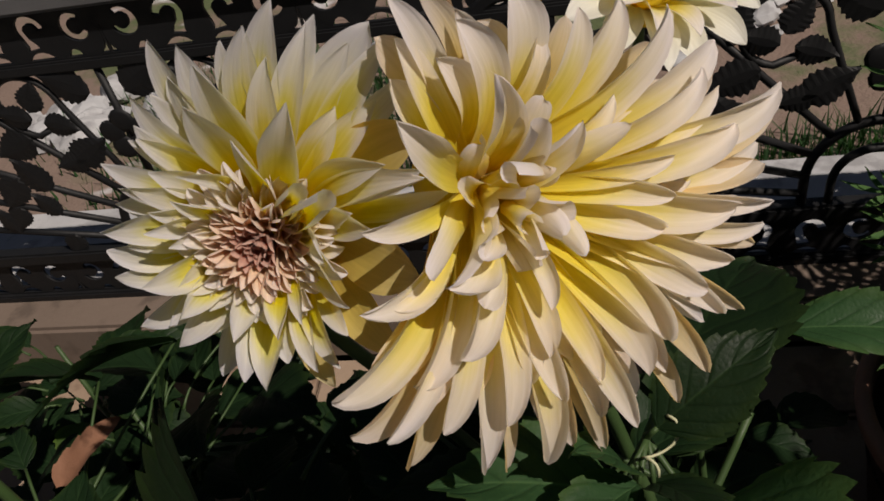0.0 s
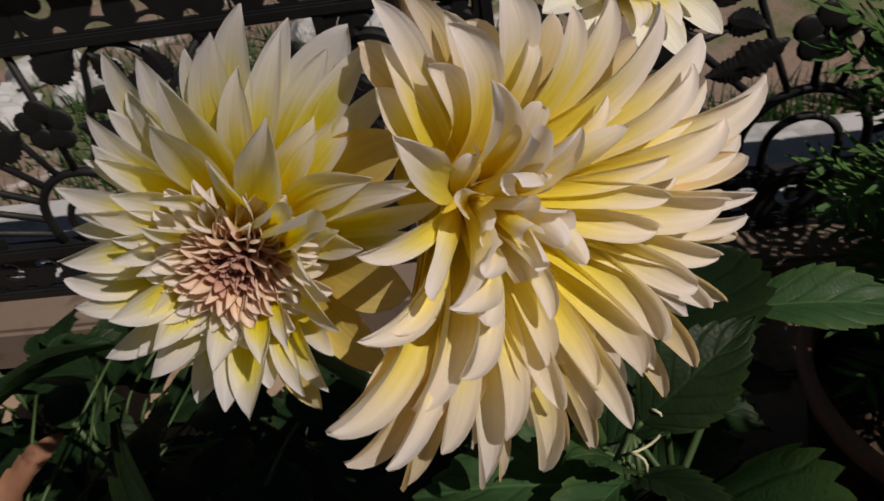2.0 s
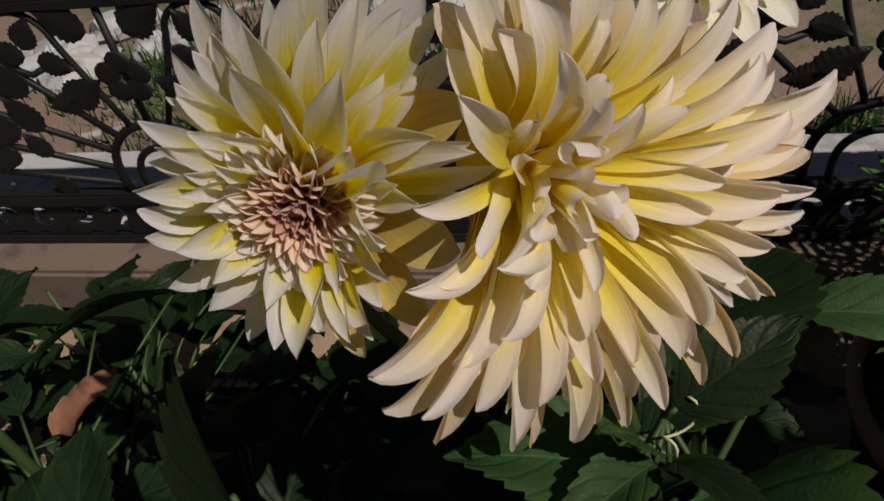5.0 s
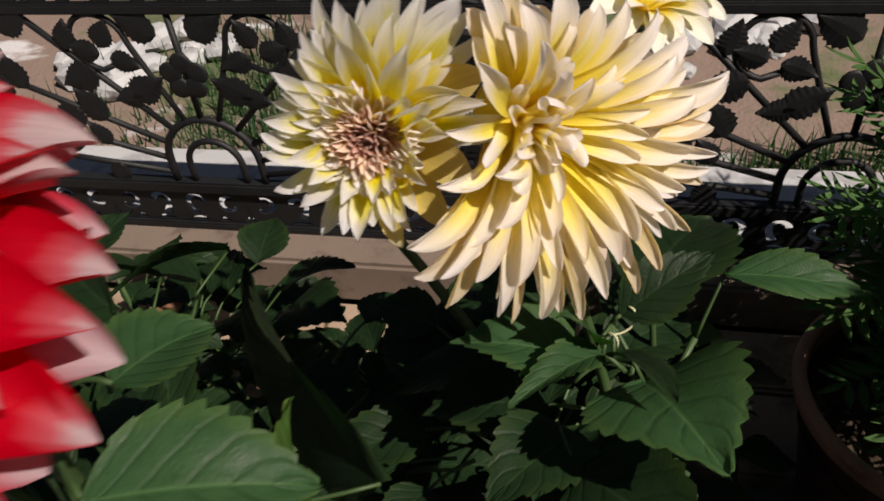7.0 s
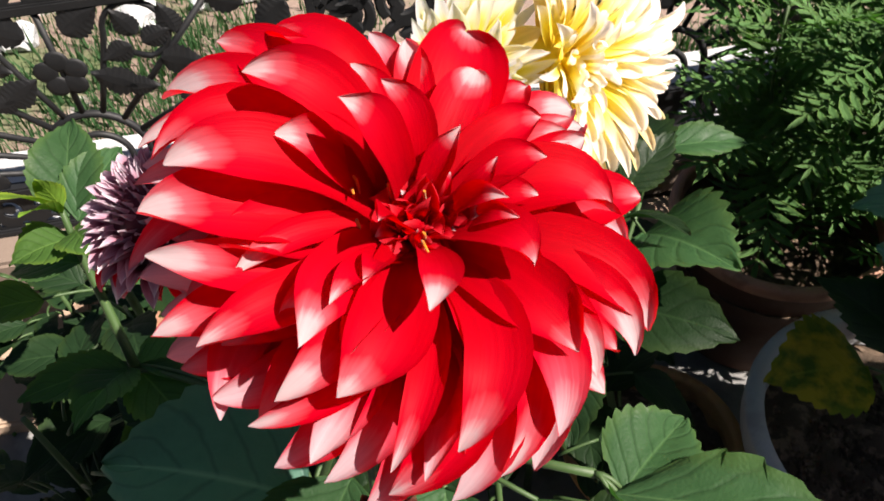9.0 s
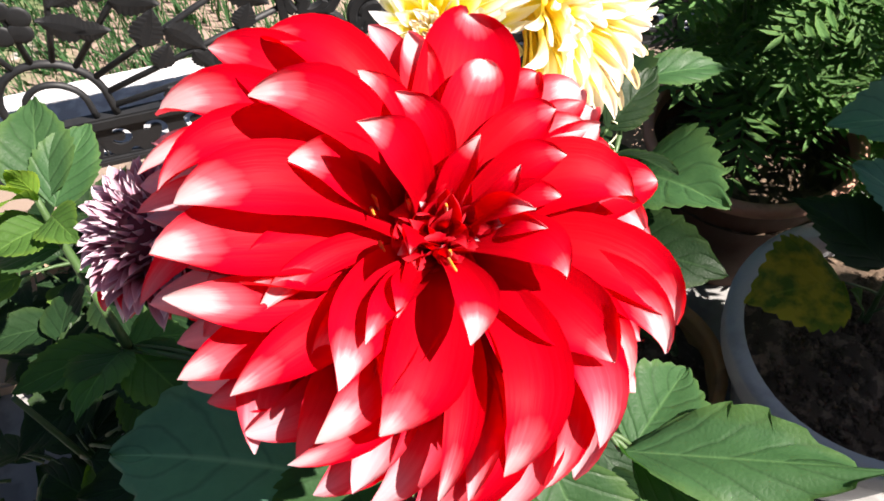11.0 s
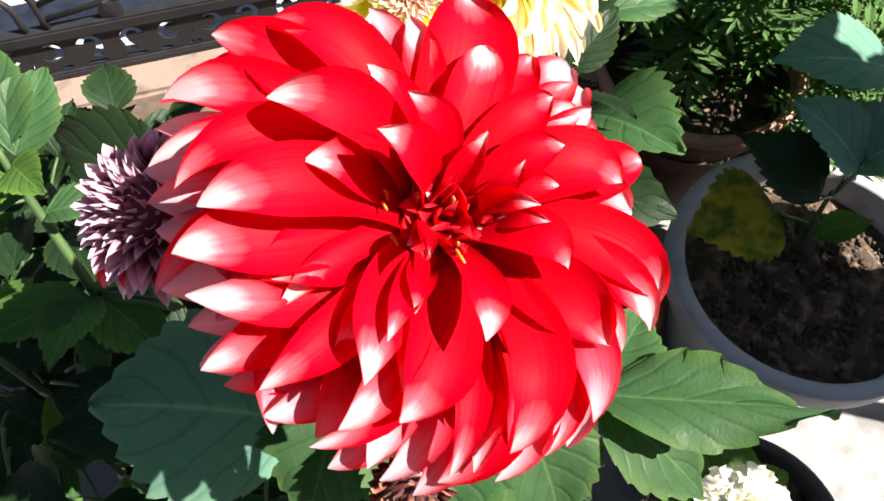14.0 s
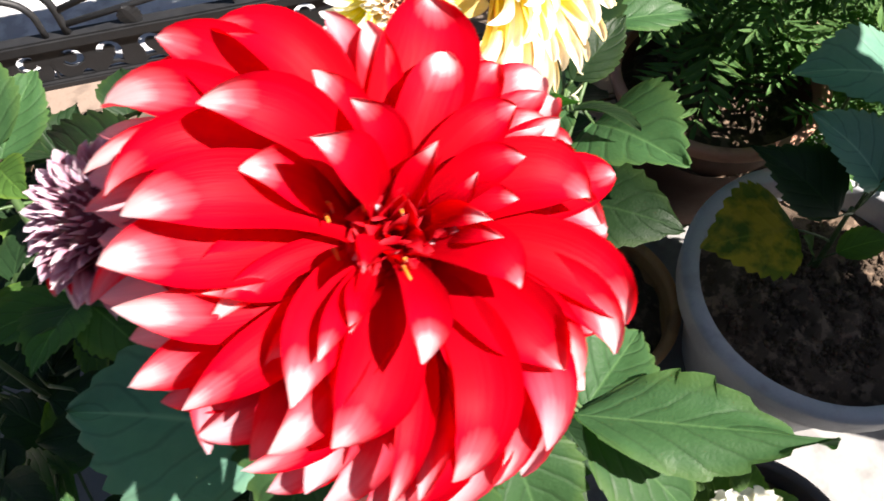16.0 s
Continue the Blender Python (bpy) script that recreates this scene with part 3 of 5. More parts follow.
# ---- iron railing ----
def arc(cx, cz, r, a0, a1, n=14):
    return [(cx + r * math.cos(radians(a0 + (a1 - a0) * i / n)), cz + r * math.sin(radians(a0 + (a1 - a0) * i / n))) for i in range(n + 1)]


def iron_leaf_mesh(length, width, teeth=8, thick=0.004):
    """A cast leaf plate with toothed edges and a raised midrib, along +x in the x-z plane."""
    n = teeth * 2
    rows = []
    for i in range(n + 1):
        u = i / n
        w = width / 2 * math.sin(math.pi * u ** 0.68) ** 0.95 * (1.06 if i % 2 else 0.90) if 0 < i < n else 0.001
        x = length * u
        rows.append([Vector((x, -thick * 0.3, w)), Vector((x, -thick, w * 0.25)), Vector((x, -thick, -w * 0.25)), Vector((x, -thick * 0.3, -w)), Vector((x, thick * 0.5, -w * 0.9)), Vector((x, thick * 0.5, w * 0.9))])
    return grid_mesh("iron_leaf", rows, wrap=True)


IRON_LEAF = iron_leaf_mesh(0.080, 0.060)
IRON_LEAF_SMALL = iron_leaf_mesh(0.058, 0.044)


def joined(meshes, name):
    verts, faces = [], []
    for me in meshes:
        k = len(verts)
        verts += [tuple(v.co) for v in me.vertices]
        faces += [tuple(i + k for i in p.vertices) for p in me.polygons]
    out = bpy.data.meshes.new(name)
    out.from_pydata(verts, [], faces)
    return out


def strip_mesh(path, width, depth):
    ob = strip("scroll", path, width, depth, IRON)
    me = ob.data
    bpy.data.objects.remove(ob)
    return me


def outline(path, width):
    """The closed outline of a stroke of varying width along a path."""
    left, right = [], []
    for i, (x, z) in enumerate(path):
        (x0, z0), (x1, z1) = path[max(0, i - 1)], path[min(len(path) - 1, i + 1)]
        d, w = math.hypot(x1 - x0, z1 - z0), width(i / (len(path) - 1)) / 2
        left.append((x - (z1 - z0) / d * w, z + (x1 - x0) / d * w))
        right.append((x + (z1 - z0) / d * w, z - (x1 - x0) / d * w))
    return left + right[::-1]


def pierced_mesh(holes, half, tall, thick=0.003):
    """One bay of the cast band: a plate with comma-shaped openings through it."""
    bm = bmesh.new()
    edges = []
    for loop in [[(-half, -tall), (half, -tall), (half, tall), (-half, tall)]] + holes:
        vs = [bm.verts.new((x, -thick, z)) for x, z in loop]
        edges += [bm.edges.new((vs[i], vs[(i + 1) % len(vs)])) for i in range(len(vs))]
    faces = [f for f in bmesh.ops.triangle_fill(bm, edges=edges, use_beauty=True)["geom"] if isinstance(f, bmesh.types.BMFace)]
    back = bmesh.ops.extrude_face_region(bm, geom=faces)["geom"]
    bmesh.ops.translate(bm, vec=(0, 2 * thick, 0), verts=[v for v in back if isinstance(v, bmesh.types.BMVert)])
    bmesh.ops.recalc_face_normals(bm, faces=bm.faces)
    me = bpy.data.meshes.new("scroll")
    bm.to_mesh(me)
    bm.free()
    me.materials.append(IRON)
    return me


BAY, TALL = 0.03667, 0.0385
HOOK = outline(arc(0.001, 0.008, 0.0165, 125, -155, 14), lambda u: 0.0135 - 0.006 * abs(2 * u - 1))
CRANE = outline(arc(-0.002, 0.009, 0.0170, 175, 5, 10) + [(0.0115, -0.004), (0.007, -0.013), (0.006, -0.020)], lambda u: 0.0120 + (0.0 if u < 0.85 else 0.010 * (u - 0.85) / 0.15))
FOOT = [(-0.023, -0.036), (0.023, -0.036), (0.013, -0.0275), (0.004, -0.0245), (-0.004, -0.0245), (-0.013, -0.0275)]
CORNER = [(-0.0352, -0.035), (-0.0225, -0.035), (-0.029, -0.029), (-0.0335, -0.018), (-0.0352, 0.012)]
PIERCED = [pierced_mesh([HOOK, CORNER, [(x * 0.55 + 0.018, z) for x, z in FOOT]], BAY, TALL), pierced_mesh([CRANE, FOOT], BAY, TALL)]
SMALL_SCROLL = joined((strip_mesh(arc(0, 0, 0.0305, -40, 300, 26), 0.013, 0.012), strip_mesh(arc(0.004, -0.002, 0.022, -150, -60, 8) + arc(0.004, 0.002, 0.010, -60, 150, 8), lambda u: 0.012 + 0.008 * u, 0.012)), "scroll")
SMALL_SCROLL.materials.append(IRON)


def railing_panel():
    panel = thing("railing_panel", "black wrought-iron railing panel with sunburst bars, leaves and scroll bands", "railing", RAIL, "panels of the iron railing")
    box("bottom_rail", (-0.55, -0.014, 0.224), (0.55, 0.014, 0.250), IRON, panel, bevel=0.004)
    box("base_bar", (-0.55, -0.012, 0.128), (0.55, 0.012, 0.146), IRON, panel, bevel=0.003)
    box("top_bar", (-0.55, -0.009, 0.594), (0.55, 0.009, 0.612), IRON, panel, bevel=0.003)
    box("hand_rail", (-0.55, -0.022, 0.690), (0.55, 0.022, 0.722), IRON_GREY, panel, "grey painted hand rail", 0.006)
    for k in range(15):
        for z, up in ((0.1855, 1), (0.651, 1)):
            ob = new("scroll", PIERCED[0 if k % 4 in (0, 3) else 1])
            ob.parent = panel
            ob.matrix_basis = pose(-0.55 + BAY * (2 * k + 1), 0, z) @ Matrix.Diagonal((1 if k % 4 in (0, 1) else -1, 1, up, 1))
    tube("outer_arch", [(x, 0, z) for x, z in [(0.092, 0.25), (0.092, 0.275)] + arc(0, 0.297, 0.092, 0, 180, 20) + [(-0.092, 0.275), (-0.092, 0.25)]], 0.0075, IRON, panel)
    tube("inner_arch", [(x, 0, z) for x, z in [(0.054, 0.25), (0.054, 0.27)] + arc(0, 0.288, 0.054, 0, 180, 16) + [(-0.054, 0.27), (-0.054, 0.25)]], 0.0065, IRON, panel)
    tube("ray_bar", [(0, 0, 0.389), (0, 0, 0.596)], 0.006, IRON, panel)
    for s in (-1, 1):
        for x0, z0, x1, z1 in ((0.062, 0.365, 0.285, 0.597), (0.082, 0.336, 0.44, 0.505), (0.090, 0.300, 0.44, 0.405), (0.092, 0.268, 0.44, 0.318)):
            tube("ray_bar", [(s * x0, 0, z0), (s * x1, 0, z1)], 0.006, IRON, panel, sides=7)
        hook = [(0.032, 0.382), (0.062, 0.46), (0.088, 0.53)] + arc(0.145, 0.540, 0.053, 175, -80, 18) + [(0.125, 0.500)]
        tube("hook_bar", [(s * x, 0, z) for x, z in hook], 0.0055, IRON, panel, sides=7)
        box("end_bar", (s * 0.44 - 0.008, -0.008, 0.25), (s * 0.44 + 0.008, 0.008, 0.596), IRON, panel, bevel=0.002)
        for x, z, ang, small in ((0.03, 0.555, 30, 0), (0.145, 0.535, 120, 1), (0.130, 0.515, 200, 1), (0.15, 0.52, 20, 1), (0.095, 0.44, -10, 1), (0.115, 0.435, 150, 0), (0.17, 0.487, -20, 0), (0.21, 0.53, 105, 1),
                                 (0.19, 0.385, 60, 0), (0.24, 0.415, -50, 0), (0.33, 0.45, 70, 0), (0.36, 0.47, -40, 0), (0.2, 0.333, 55, 1), (0.27, 0.355, -60, 1), (0.36, 0.38, 60, 1), (0.2, 0.288, -70, 1), (0.3, 0.30, 70, 1), (0.38, 0.31, -75, 1), (0.33, 0.565, 150, 0), (0.40, 0.56, 220, 0)):
            ob = new("iron_leaf", IRON_LEAF_SMALL if small else IRON_LEAF)
            if not ob.data.materials:
                ob.data.materials.append(IRON)
            ob.parent = panel
            ob.matrix_basis = pose(s * x, -0.004, z, 0, -ang if s > 0 else -(180 - ang), 0)
    for k in range(5):
        ang = 90 + 72 * k
        disc = [(0.0005, 0.0030), (0.015, 0.0028), (0.0205, 0.0012), (0.0208, -0.0010), (0.019, -0.0025), (0.0005, -0.003)]
        ob = lathe("iron_petal", disc, IRON, panel, sides=12)
        ob.matrix_basis = pose(0.026 * math.cos(radians(ang)), -0.006, 0.479 + 0.026 * math.sin(radians(ang)), 90)
    # scroll work between two panels
    for z, f in ((0.33, 1), (0.42, -1), (0.51, 1), (0.29, -1), (0.565, -1)):
        ob = new("scroll", SMALL_SCROLL)
        ob.parent = panel
        ob.matrix_basis = pose(0.495, 0, z) @ Matrix.Diagonal((1.5 * f, 1, 1.5, 1))
        ob = new("scroll", SMALL_SCROLL)
        ob.parent = panel
        ob.matrix_basis = pose(-0.495, 0, z + 0.02) @ Matrix.Diagonal((-1.5 * f, 1, 1.5, 1))
    panel.matrix_world = RAIL @ pose(0.5, 0, 0)
    return panel


first_panel = railing_panel()
for s in (-0.6, -1.7, 1.6):
    copy_thing(first_panel, RAIL @ pose(s, 0, 0))


# ---- pots ----
def soil_mesh(radius, height, seed, heap=0.02, n=40, rings=16):
    rows = []
    for i in range(rings + 1):
        r = radius * i / rings
        row = []
        for k in range(n):
            a = 2 * math.pi * k / n
            x, y = r * math.cos(a), r * math.sin(a)
            q = Vector((x * 28 + seed * 7.1, y * 28, seed))
            z = height + heap * (1 - (r / radius) ** 2) + 0.013 * noise.noise(q) + 0.007 * noise.noise(q * 3.1)
            row.append(Vector((x, y, z)))
        rows.append(row)
    return grid_mesh("soil", rows, wrap=True)


def clods(parent, radius, height, count, seed):
    rng = random.Random(seed)
    verts, faces = [], []
    for _ in range(count):
        a, r, s = rng.uniform(0, 6.283), radius * math.sqrt(rng.random()) * 0.94, rng.uniform(0.0014, 0.0060) * rng.uniform(0.6, 1.3)
        c = Vector((r * math.cos(a), r * math.sin(a), height + 0.02 * (1 - (r / radius) ** 2) + s * 0.3))
        k = len(verts)
        for d in ((1, 0, 0), (-1, 0, 0), (0, 1, 0), (0, -1, 0), (0, 0, 1), (0, 0, -1)):
            verts.append(c + Vector(d) * s * rng.uniform(0.6, 1.25))
        faces += [(k + p, k + q, k + t) for p, q, t in ((0, 2, 4), (2, 1, 4), (1, 3, 4), (3, 0, 4), (2, 0, 5), (1, 2, 5), (3, 1, 5), (0, 3, 5))]
    me = bpy.data.meshes.new("clods")
    me.from_pydata([tuple(v) for v in verts], [], faces)
    ob = part("loose_soil", me, SOIL, parent)
    ob["kind"] = "stuff"
    return ob


def pot(label, x, y, radius, height, material, rim=0.022, band=0.035, seed=1, fill=0.045, tilt=(0, 0), crumbs=500, body=None):
    p = thing("flower_pot", label, "pot", pose(x, y, 0, tilt[0], tilt[1], 0))
    r, h = radius, height
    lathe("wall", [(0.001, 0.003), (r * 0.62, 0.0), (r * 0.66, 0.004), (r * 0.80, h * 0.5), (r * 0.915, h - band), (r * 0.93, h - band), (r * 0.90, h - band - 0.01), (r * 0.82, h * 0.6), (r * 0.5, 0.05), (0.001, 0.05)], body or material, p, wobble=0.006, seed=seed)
    lathe("rim", [(r * 0.915, h - band), (r * 0.965, h - band), (r * 0.985, h - band + 0.004), (r, h - 0.006), (r * 0.995, h), (r - rim * 0.5, h + 0.002), (r - rim, h), (r - rim * 1.1, h - 0.006), (r - rim * 1.3, h - band - 0.004)], material, p, wobble=0.006, seed=seed)
    part("soil", soil_mesh(r * 0.93 - rim * 0.5, h - fill, seed), SOIL, p, "dry brown crumbly soil")
    if crumbs:
        clods(p, r * 0.9 - rim, h - fill, crumbs, seed)
    return p


grey_pot = pot("large grey cement flower pot filled with dry crumbly soil", 0.4475, 0.089, 0.2064, 0.28, GREY_POT, 0.024, 0.05, 3, 0.055, crumbs=3600)
clay_pot = pot("old terracotta flower pot with a chipped rim holding marigolds", 0.50, 0.48, 0.178, 0.30, CLAY, 0.016, 0.026, 4, 0.085, crumbs=200, body=CLAY_SHADED)
bowl_pot = pot("brown clay bowl-shaped flower pot with dark soil", 0.1755, 0.239, 0.140, 0.14, CLAY_BROWN, 0.016, 0.022, 5, 0.045)
dark_pot = pot("dark flower pot under the red dahlia plant", -0.43, 0.19, 0.115, 0.27, DARK_POT, 0.012, 0.03, 6, 0.04, crumbs=150)
low_pot = pot("dark flower pot holding a small ivory-flowered plant", 0.145, -0.19, 0.13, 0.28, DARK_POT, 0.012, 0.03, 7, 0.04, crumbs=300)


# ---- cream and yellow dahlia plant ----
EYE_A = Vector((0.0, 0.0, 1.05))
UP_A = (0.13, 0.66, 0.74)
cream_plant = thing("dahlia_plant", "dahlia plant with large cream and yellow blooms and toothed leaves", "plant", pose(0, 0, 0))

# whorls of the cream bloom, from the back to the front
CREAM_BACK = [(114, 84, 63, 12, -28), (24, 120, -15, 15, -20), (12, 106, -15, 16, -8), (-7, 105, -28, 14, -2), (-23, 113, -42, 12, 2), (-40, 111, -29, 14, 8), (-50, 116, -43, 13, 8), (-70, 119, -39, 13, 0), (-77, 109, -25, 12, 4), (-93, 115, -14, 11, 6), (-114, 116, 13, 15, 10), (-127, 110, 32, 16, 22)]
CREAM_OUTER = [(121, 85, 72, 14, -14), (92, 78, 58, 19, -28), (66, 87, 41, 14, -22), (42, 101, 18, 19, -16), (33, 93, 14, 12, -20), (27, 117, 4, 17, -12), (3, 110, -19, 12, 0), (-2, 106, -20, 13, -6), (-26, 101, -26, 13, 8), (-61, 105, -8, 14, 4), (-68, 95, -10, 13, 4), (-84, 109, -8, 16, 6), (-98, 109, 10, 14, 4), (-109, 92, 27, 15, 10), (-120, 99, 45, 11, 14), (-135, 99, 48, 17, 22)]
CREAM_MIDDLE = [(125, 74, 66, 15, 0), (108, 68, 72, 15, -32), (74, 75, 54, 14, -20), (55, 94, 36, 19, -16), (39, 88, 27, 14, -18), (23, 92, 13, 17, -14), (3, 90, 2, 18, -4), (-12, 92, -7, 14, -2), (-22, 85, -4, 16, 4), (-40, 83, -5, 17, 12), (-51, 89, -9, 16, 8), (-64, 78, 5, 14, 2), (-76, 79, 11, 13, -6), (-93, 86, 18, 15, 6), (-121, 77, 39, 14, 10), (-148, 65, 67, 11, 26)]
CREAM_INNER = [(21, 62, 33, 8, -6), (7, 60, 28, 10, 8), (-5, 58, 16, 12, 0), (-78, 58, 21, 11, 0), (-112, 58, 45, 13, 18), (-174, 53, 76, 9, 8), (142, 49, 85, 13, 12), (52, 56, 39, 10, -10)]
CREAM_FINGERS = [(100, 47, 74, 11, -8), (78, 40, 66, 11, -6), (56, 39, 59, 11, -8), (39, 51, 49, 10, -4), (-71, 38, 36, 7, 16), (-110, 35, 57, 12, 18), (-133, 35, 65, 12, 18), (-144, 37, 69, 11, -6)]
CREAM_HEART = [(80, 33, 69, 9, -8), (118, 28, 59, 12, 16), (108, 18, 71, 10, -50), (55, 21, 48, 11, -22), (-81, 21, 38, 12, 8), (-32, 28, 48, 8, 22), (-137, 19, 67, 8, 22), (-25, 17, 55, 10, 10)]
heart = Vector((-0.003, 0.213, 0.876))
frame_w = flower_frame(heart, EYE_A - heart, UP_A, 0.055)
cream = Bloom(cream_plant, frame_w, (0.549, -0.399, 1.0), 0.055, 0.020, WHITE_PETAL, "large cream semi-cactus bloom with rolled petals", 11, 2.6)
STRAP = dict(claw=0.72, widest=0.70, pinch=0.10)
cream.lay(CREAM_OUTER, BUFF_PETAL, 0.052, 0.014, 0.06, (0.7, 0.9), 0.06, 0.10, reach=0.86, turn=7, sink=0.010, blunt=0.6, flat=0.6, **STRAP)
cream.lay(CREAM_BACK, BUFF_PETAL, 0.050, 0.014, 0.08, (1.2, 1.4), 0.08, 0.14, wide=0.9, roll_tip=0.6, blunt=0.7, flat=0.6, **STRAP)
cream.lay(CREAM_BACK, WHITE_PETAL, 0.048, 0.013, 0.08, (1.2, 1.4), 0.10, 0.14, wide=0.88, reach=0.88, turn=-7, roll_tip=0.6, blunt=0.7, flat=0.6, **STRAP)
cream.lay(CREAM_OUTER, WHITE_PETAL, 0.044, 0.012, 0.10, (1.3, 1.5), 0.12, 0.14, wide=0.88, roll_tip=0.9, blunt=0.8, flat=0.6, **STRAP)
cream.lay(CREAM_MIDDLE, WHITE_PETAL, 0.042, 0.012, 0.10, (1.2, 1.4), 0.12, 0.14, wide=0.85, reach=0.84, turn=8, sink=0.006, roll_tip=0.8, blunt=0.8, flat=0.6, **STRAP)
cream.lay(CREAM_MIDDLE, WHITE_PETAL, 0.038, 0.010, 0.13, (1.3, 1.4), 0.16, 0.16, wide=0.86, roll_tip=1.0, blunt=0.8, flat=0.6, **STRAP)
cream.lay(CREAM_INNER, WHITE_PETAL, 0.030, 0.008, 0.16, (1.1, 1.3), 0.18, 0.16, roll_tip=0.9, blunt=0.9, **STRAP)
FINGER = dict(claw=0.75, widest=0.6, pinch=0.10, blunt=0.9)
cream.lay(CREAM_FINGERS[::2], PALE_PETAL, 0.030, 0.006, 0.14, (1.0, 2.0), 0.08, 0.10, wide=1.1, roll_tip=0.5, **FINGER)
cream.lay(CREAM_FINGERS[1::2], PALE_PETAL, 0.030, 0.006, 0.14, (-0.4, -1.5), 0.12, 0.10, wide=1.15, **FINGER)
cream.lay(CREAM_HEART[::2], PALE_PETAL, 0.030, 0.004, 0.12, (1.3, 2.4), 0.06, 0.06, wide=1.05, claw=0.8, blunt=1.6, pinch=0.05)
cream.lay(CREAM_HEART[1::2], PALE_PETAL, 0.030, 0.004, 0.12, (-0.4, -1.5), 0.14, 0.10, wide=1.15, **FINGER)
cream.lay([(-160, 14, 58, 9, 10), (10, 20, 52, 9, -8), (-60, 18, 50, 8, 8), (60, 12, 60, 9, 0), (150, 24, 62, 9, 12)], PALE_PETAL, 0.028, 0.003, 0.10, (1.2, 2.3), 0.08, 0.1, claw=0.8, blunt=1.6, pinch=0.05)
cream.lay([(-20, 2, 63, 8, 0)], PALE_PETAL, 0.016, 0.001, 0.1, (2.7, 2.9), 0.02, 0.0, 0.0, claw=0.9, blunt=2.0, pinch=0.02)

# whorls of the yellow bloom
YELLOW_BACK = [(64, 91, 59, 24, 8), (117, 84, 43, 12, 12), (124, 68, 37, 11, 2), (-179, 59, 2, 14, 26), (-145, 58, -10, 13, 16), (-104, 59, -21, 14, -2), (-61, 68, 7, 16, -12), (-10, 63, 43, 25, -8), (-37, 71, 26, 21, -4), (38, 73, 58, 24, 4), (-168, 58, -3, 13, 22)]
YELLOW_OUTER = [(87, 87, 61, 16, 10), (59, 88, 66, 13, 4), (111, 77, 51, 14, 2), (129, 71, 41, 11, 10), (151, 65, 26, 11, 0), (174, 60, 12, 14, -2), (-127, 52, -2, 14, 4), (-86, 59, 13, 16, 0), (-56, 59, 24, 11, -6), (17, 73, 61, 11, -4)]
YELLOW_MIDDLE = [(78, 81, 61, 13, 4), (52, 71, 51, 14, 0), (109, 66, 61, 18, -12), (137, 59, 35, 13, -18), (154, 53, 27, 11, -6), (173, 42, 26, 9, -16), (-160, 46, 19, 13, 6), (-136, 41, 15, 11, -4), (-103, 39, 18, 11, 4), (-34, 40, 53, 10, 6), (23, 64, 66, 13, 20), (8, 42, 57, 14, 14)]
YELLOW_INNER = [(79, 50, 72, 17, -10), (-77, 37, 30, 10, 14), (-60, 34, 37, 8, 18), (-13, 25, 51, 10, 46), (103, 38, 64, 8, -22), (138, 38, 46, 8, -46), (151, 35, 42, 7, -10)]
heart = Vector((-0.106, 0.227, 0.866))
frame_y = flower_frame(heart, EYE_A - heart, UP_A, 0.028)
yellow = Bloom(cream_plant, frame_y, (-0.363, -0.461, 1.0), 0.028, 0.018, PALE_PETAL, "yellow bloom with white tips and a tight blush heart", 12, 1.5)
LANCE = dict(pinch=0.06, claw=0.42)
yellow.lay([q for q in YELLOW_BACK if -70 < q[0] < 50], AMBER_PETAL, 0.034, 0.016, 0.05, (0.5, 0.5), 0.04, 0.08, blunt=0.4, **LANCE)
yellow.lay([q for q in YELLOW_BACK if not -70 < q[0] < 50], YELLOW_PETAL, 0.034, 0.016, 0.05, (0.6, 0.6), 0.04, 0.08, blunt=0.2, **LANCE)
yellow.lay(YELLOW_OUTER, YELLOW_PETAL, 0.033, 0.016, 0.06, (0.7, 0.7), 0.06, 0.08, wide=0.9, reach=0.97, turn=-10, sink=0.004, roll_tip=0.4, flat=0.5, **LANCE)
yellow.lay(YELLOW_OUTER, YELLOW_PETAL, 0.032, 0.015, 0.06, (0.7, 0.6), 0.06, 0.08, reach=0.88, turn=8, sink=0.006, flat=0.5, **LANCE)
yellow.lay(YELLOW_OUTER, YELLOW_PETAL, 0.028, 0.015, 0.08, (0.8, 0.8), 0.08, 0.08, roll_tip=0.4, flat=0.5, **LANCE)
yellow.lay(YELLOW_MIDDLE, YELLOW_PETAL, 0.024, 0.014, 0.10, (0.9, 0.9), 0.10, 0.08, reach=0.82, turn=10, sink=0.004, roll_tip=0.5, flat=0.5, **LANCE)
yellow.lay(YELLOW_MIDDLE, YELLOW_PETAL, 0.022, 0.014, 0.10, (1.0, 1.0), 0.12, 0.08, roll_tip=0.6, flat=0.5, **LANCE)
yellow.lay(YELLOW_INNER, YELLOW_PETAL, 0.016, 0.012, 0.14, (1.0, 1.1), 0.12, 0.08, roll_tip=0.6, **LANCE)
yellow.spiral(60, 0.021, 0.037, 0.030, 0.023, (0.0095, 0.0125), PALE_PETAL, first=60, rise=0.35, cup=(1.3, 1.9), inner=0.42, base_h=0.013, flick=0.06, blunt=0.7, roll_tip=0.5, jit=1.0, claw=0.55)
yellow.spiral(26, 0.003, 0.011, 0.030, 0.031, (0.0060, 0.0078), BLUSH_PETAL, rise=0.40, cup=(1.2, 1.7), inner=0.42, base_h=0.017, flick=0.04, blunt=0.6, jit=1.0, claw=0.6)
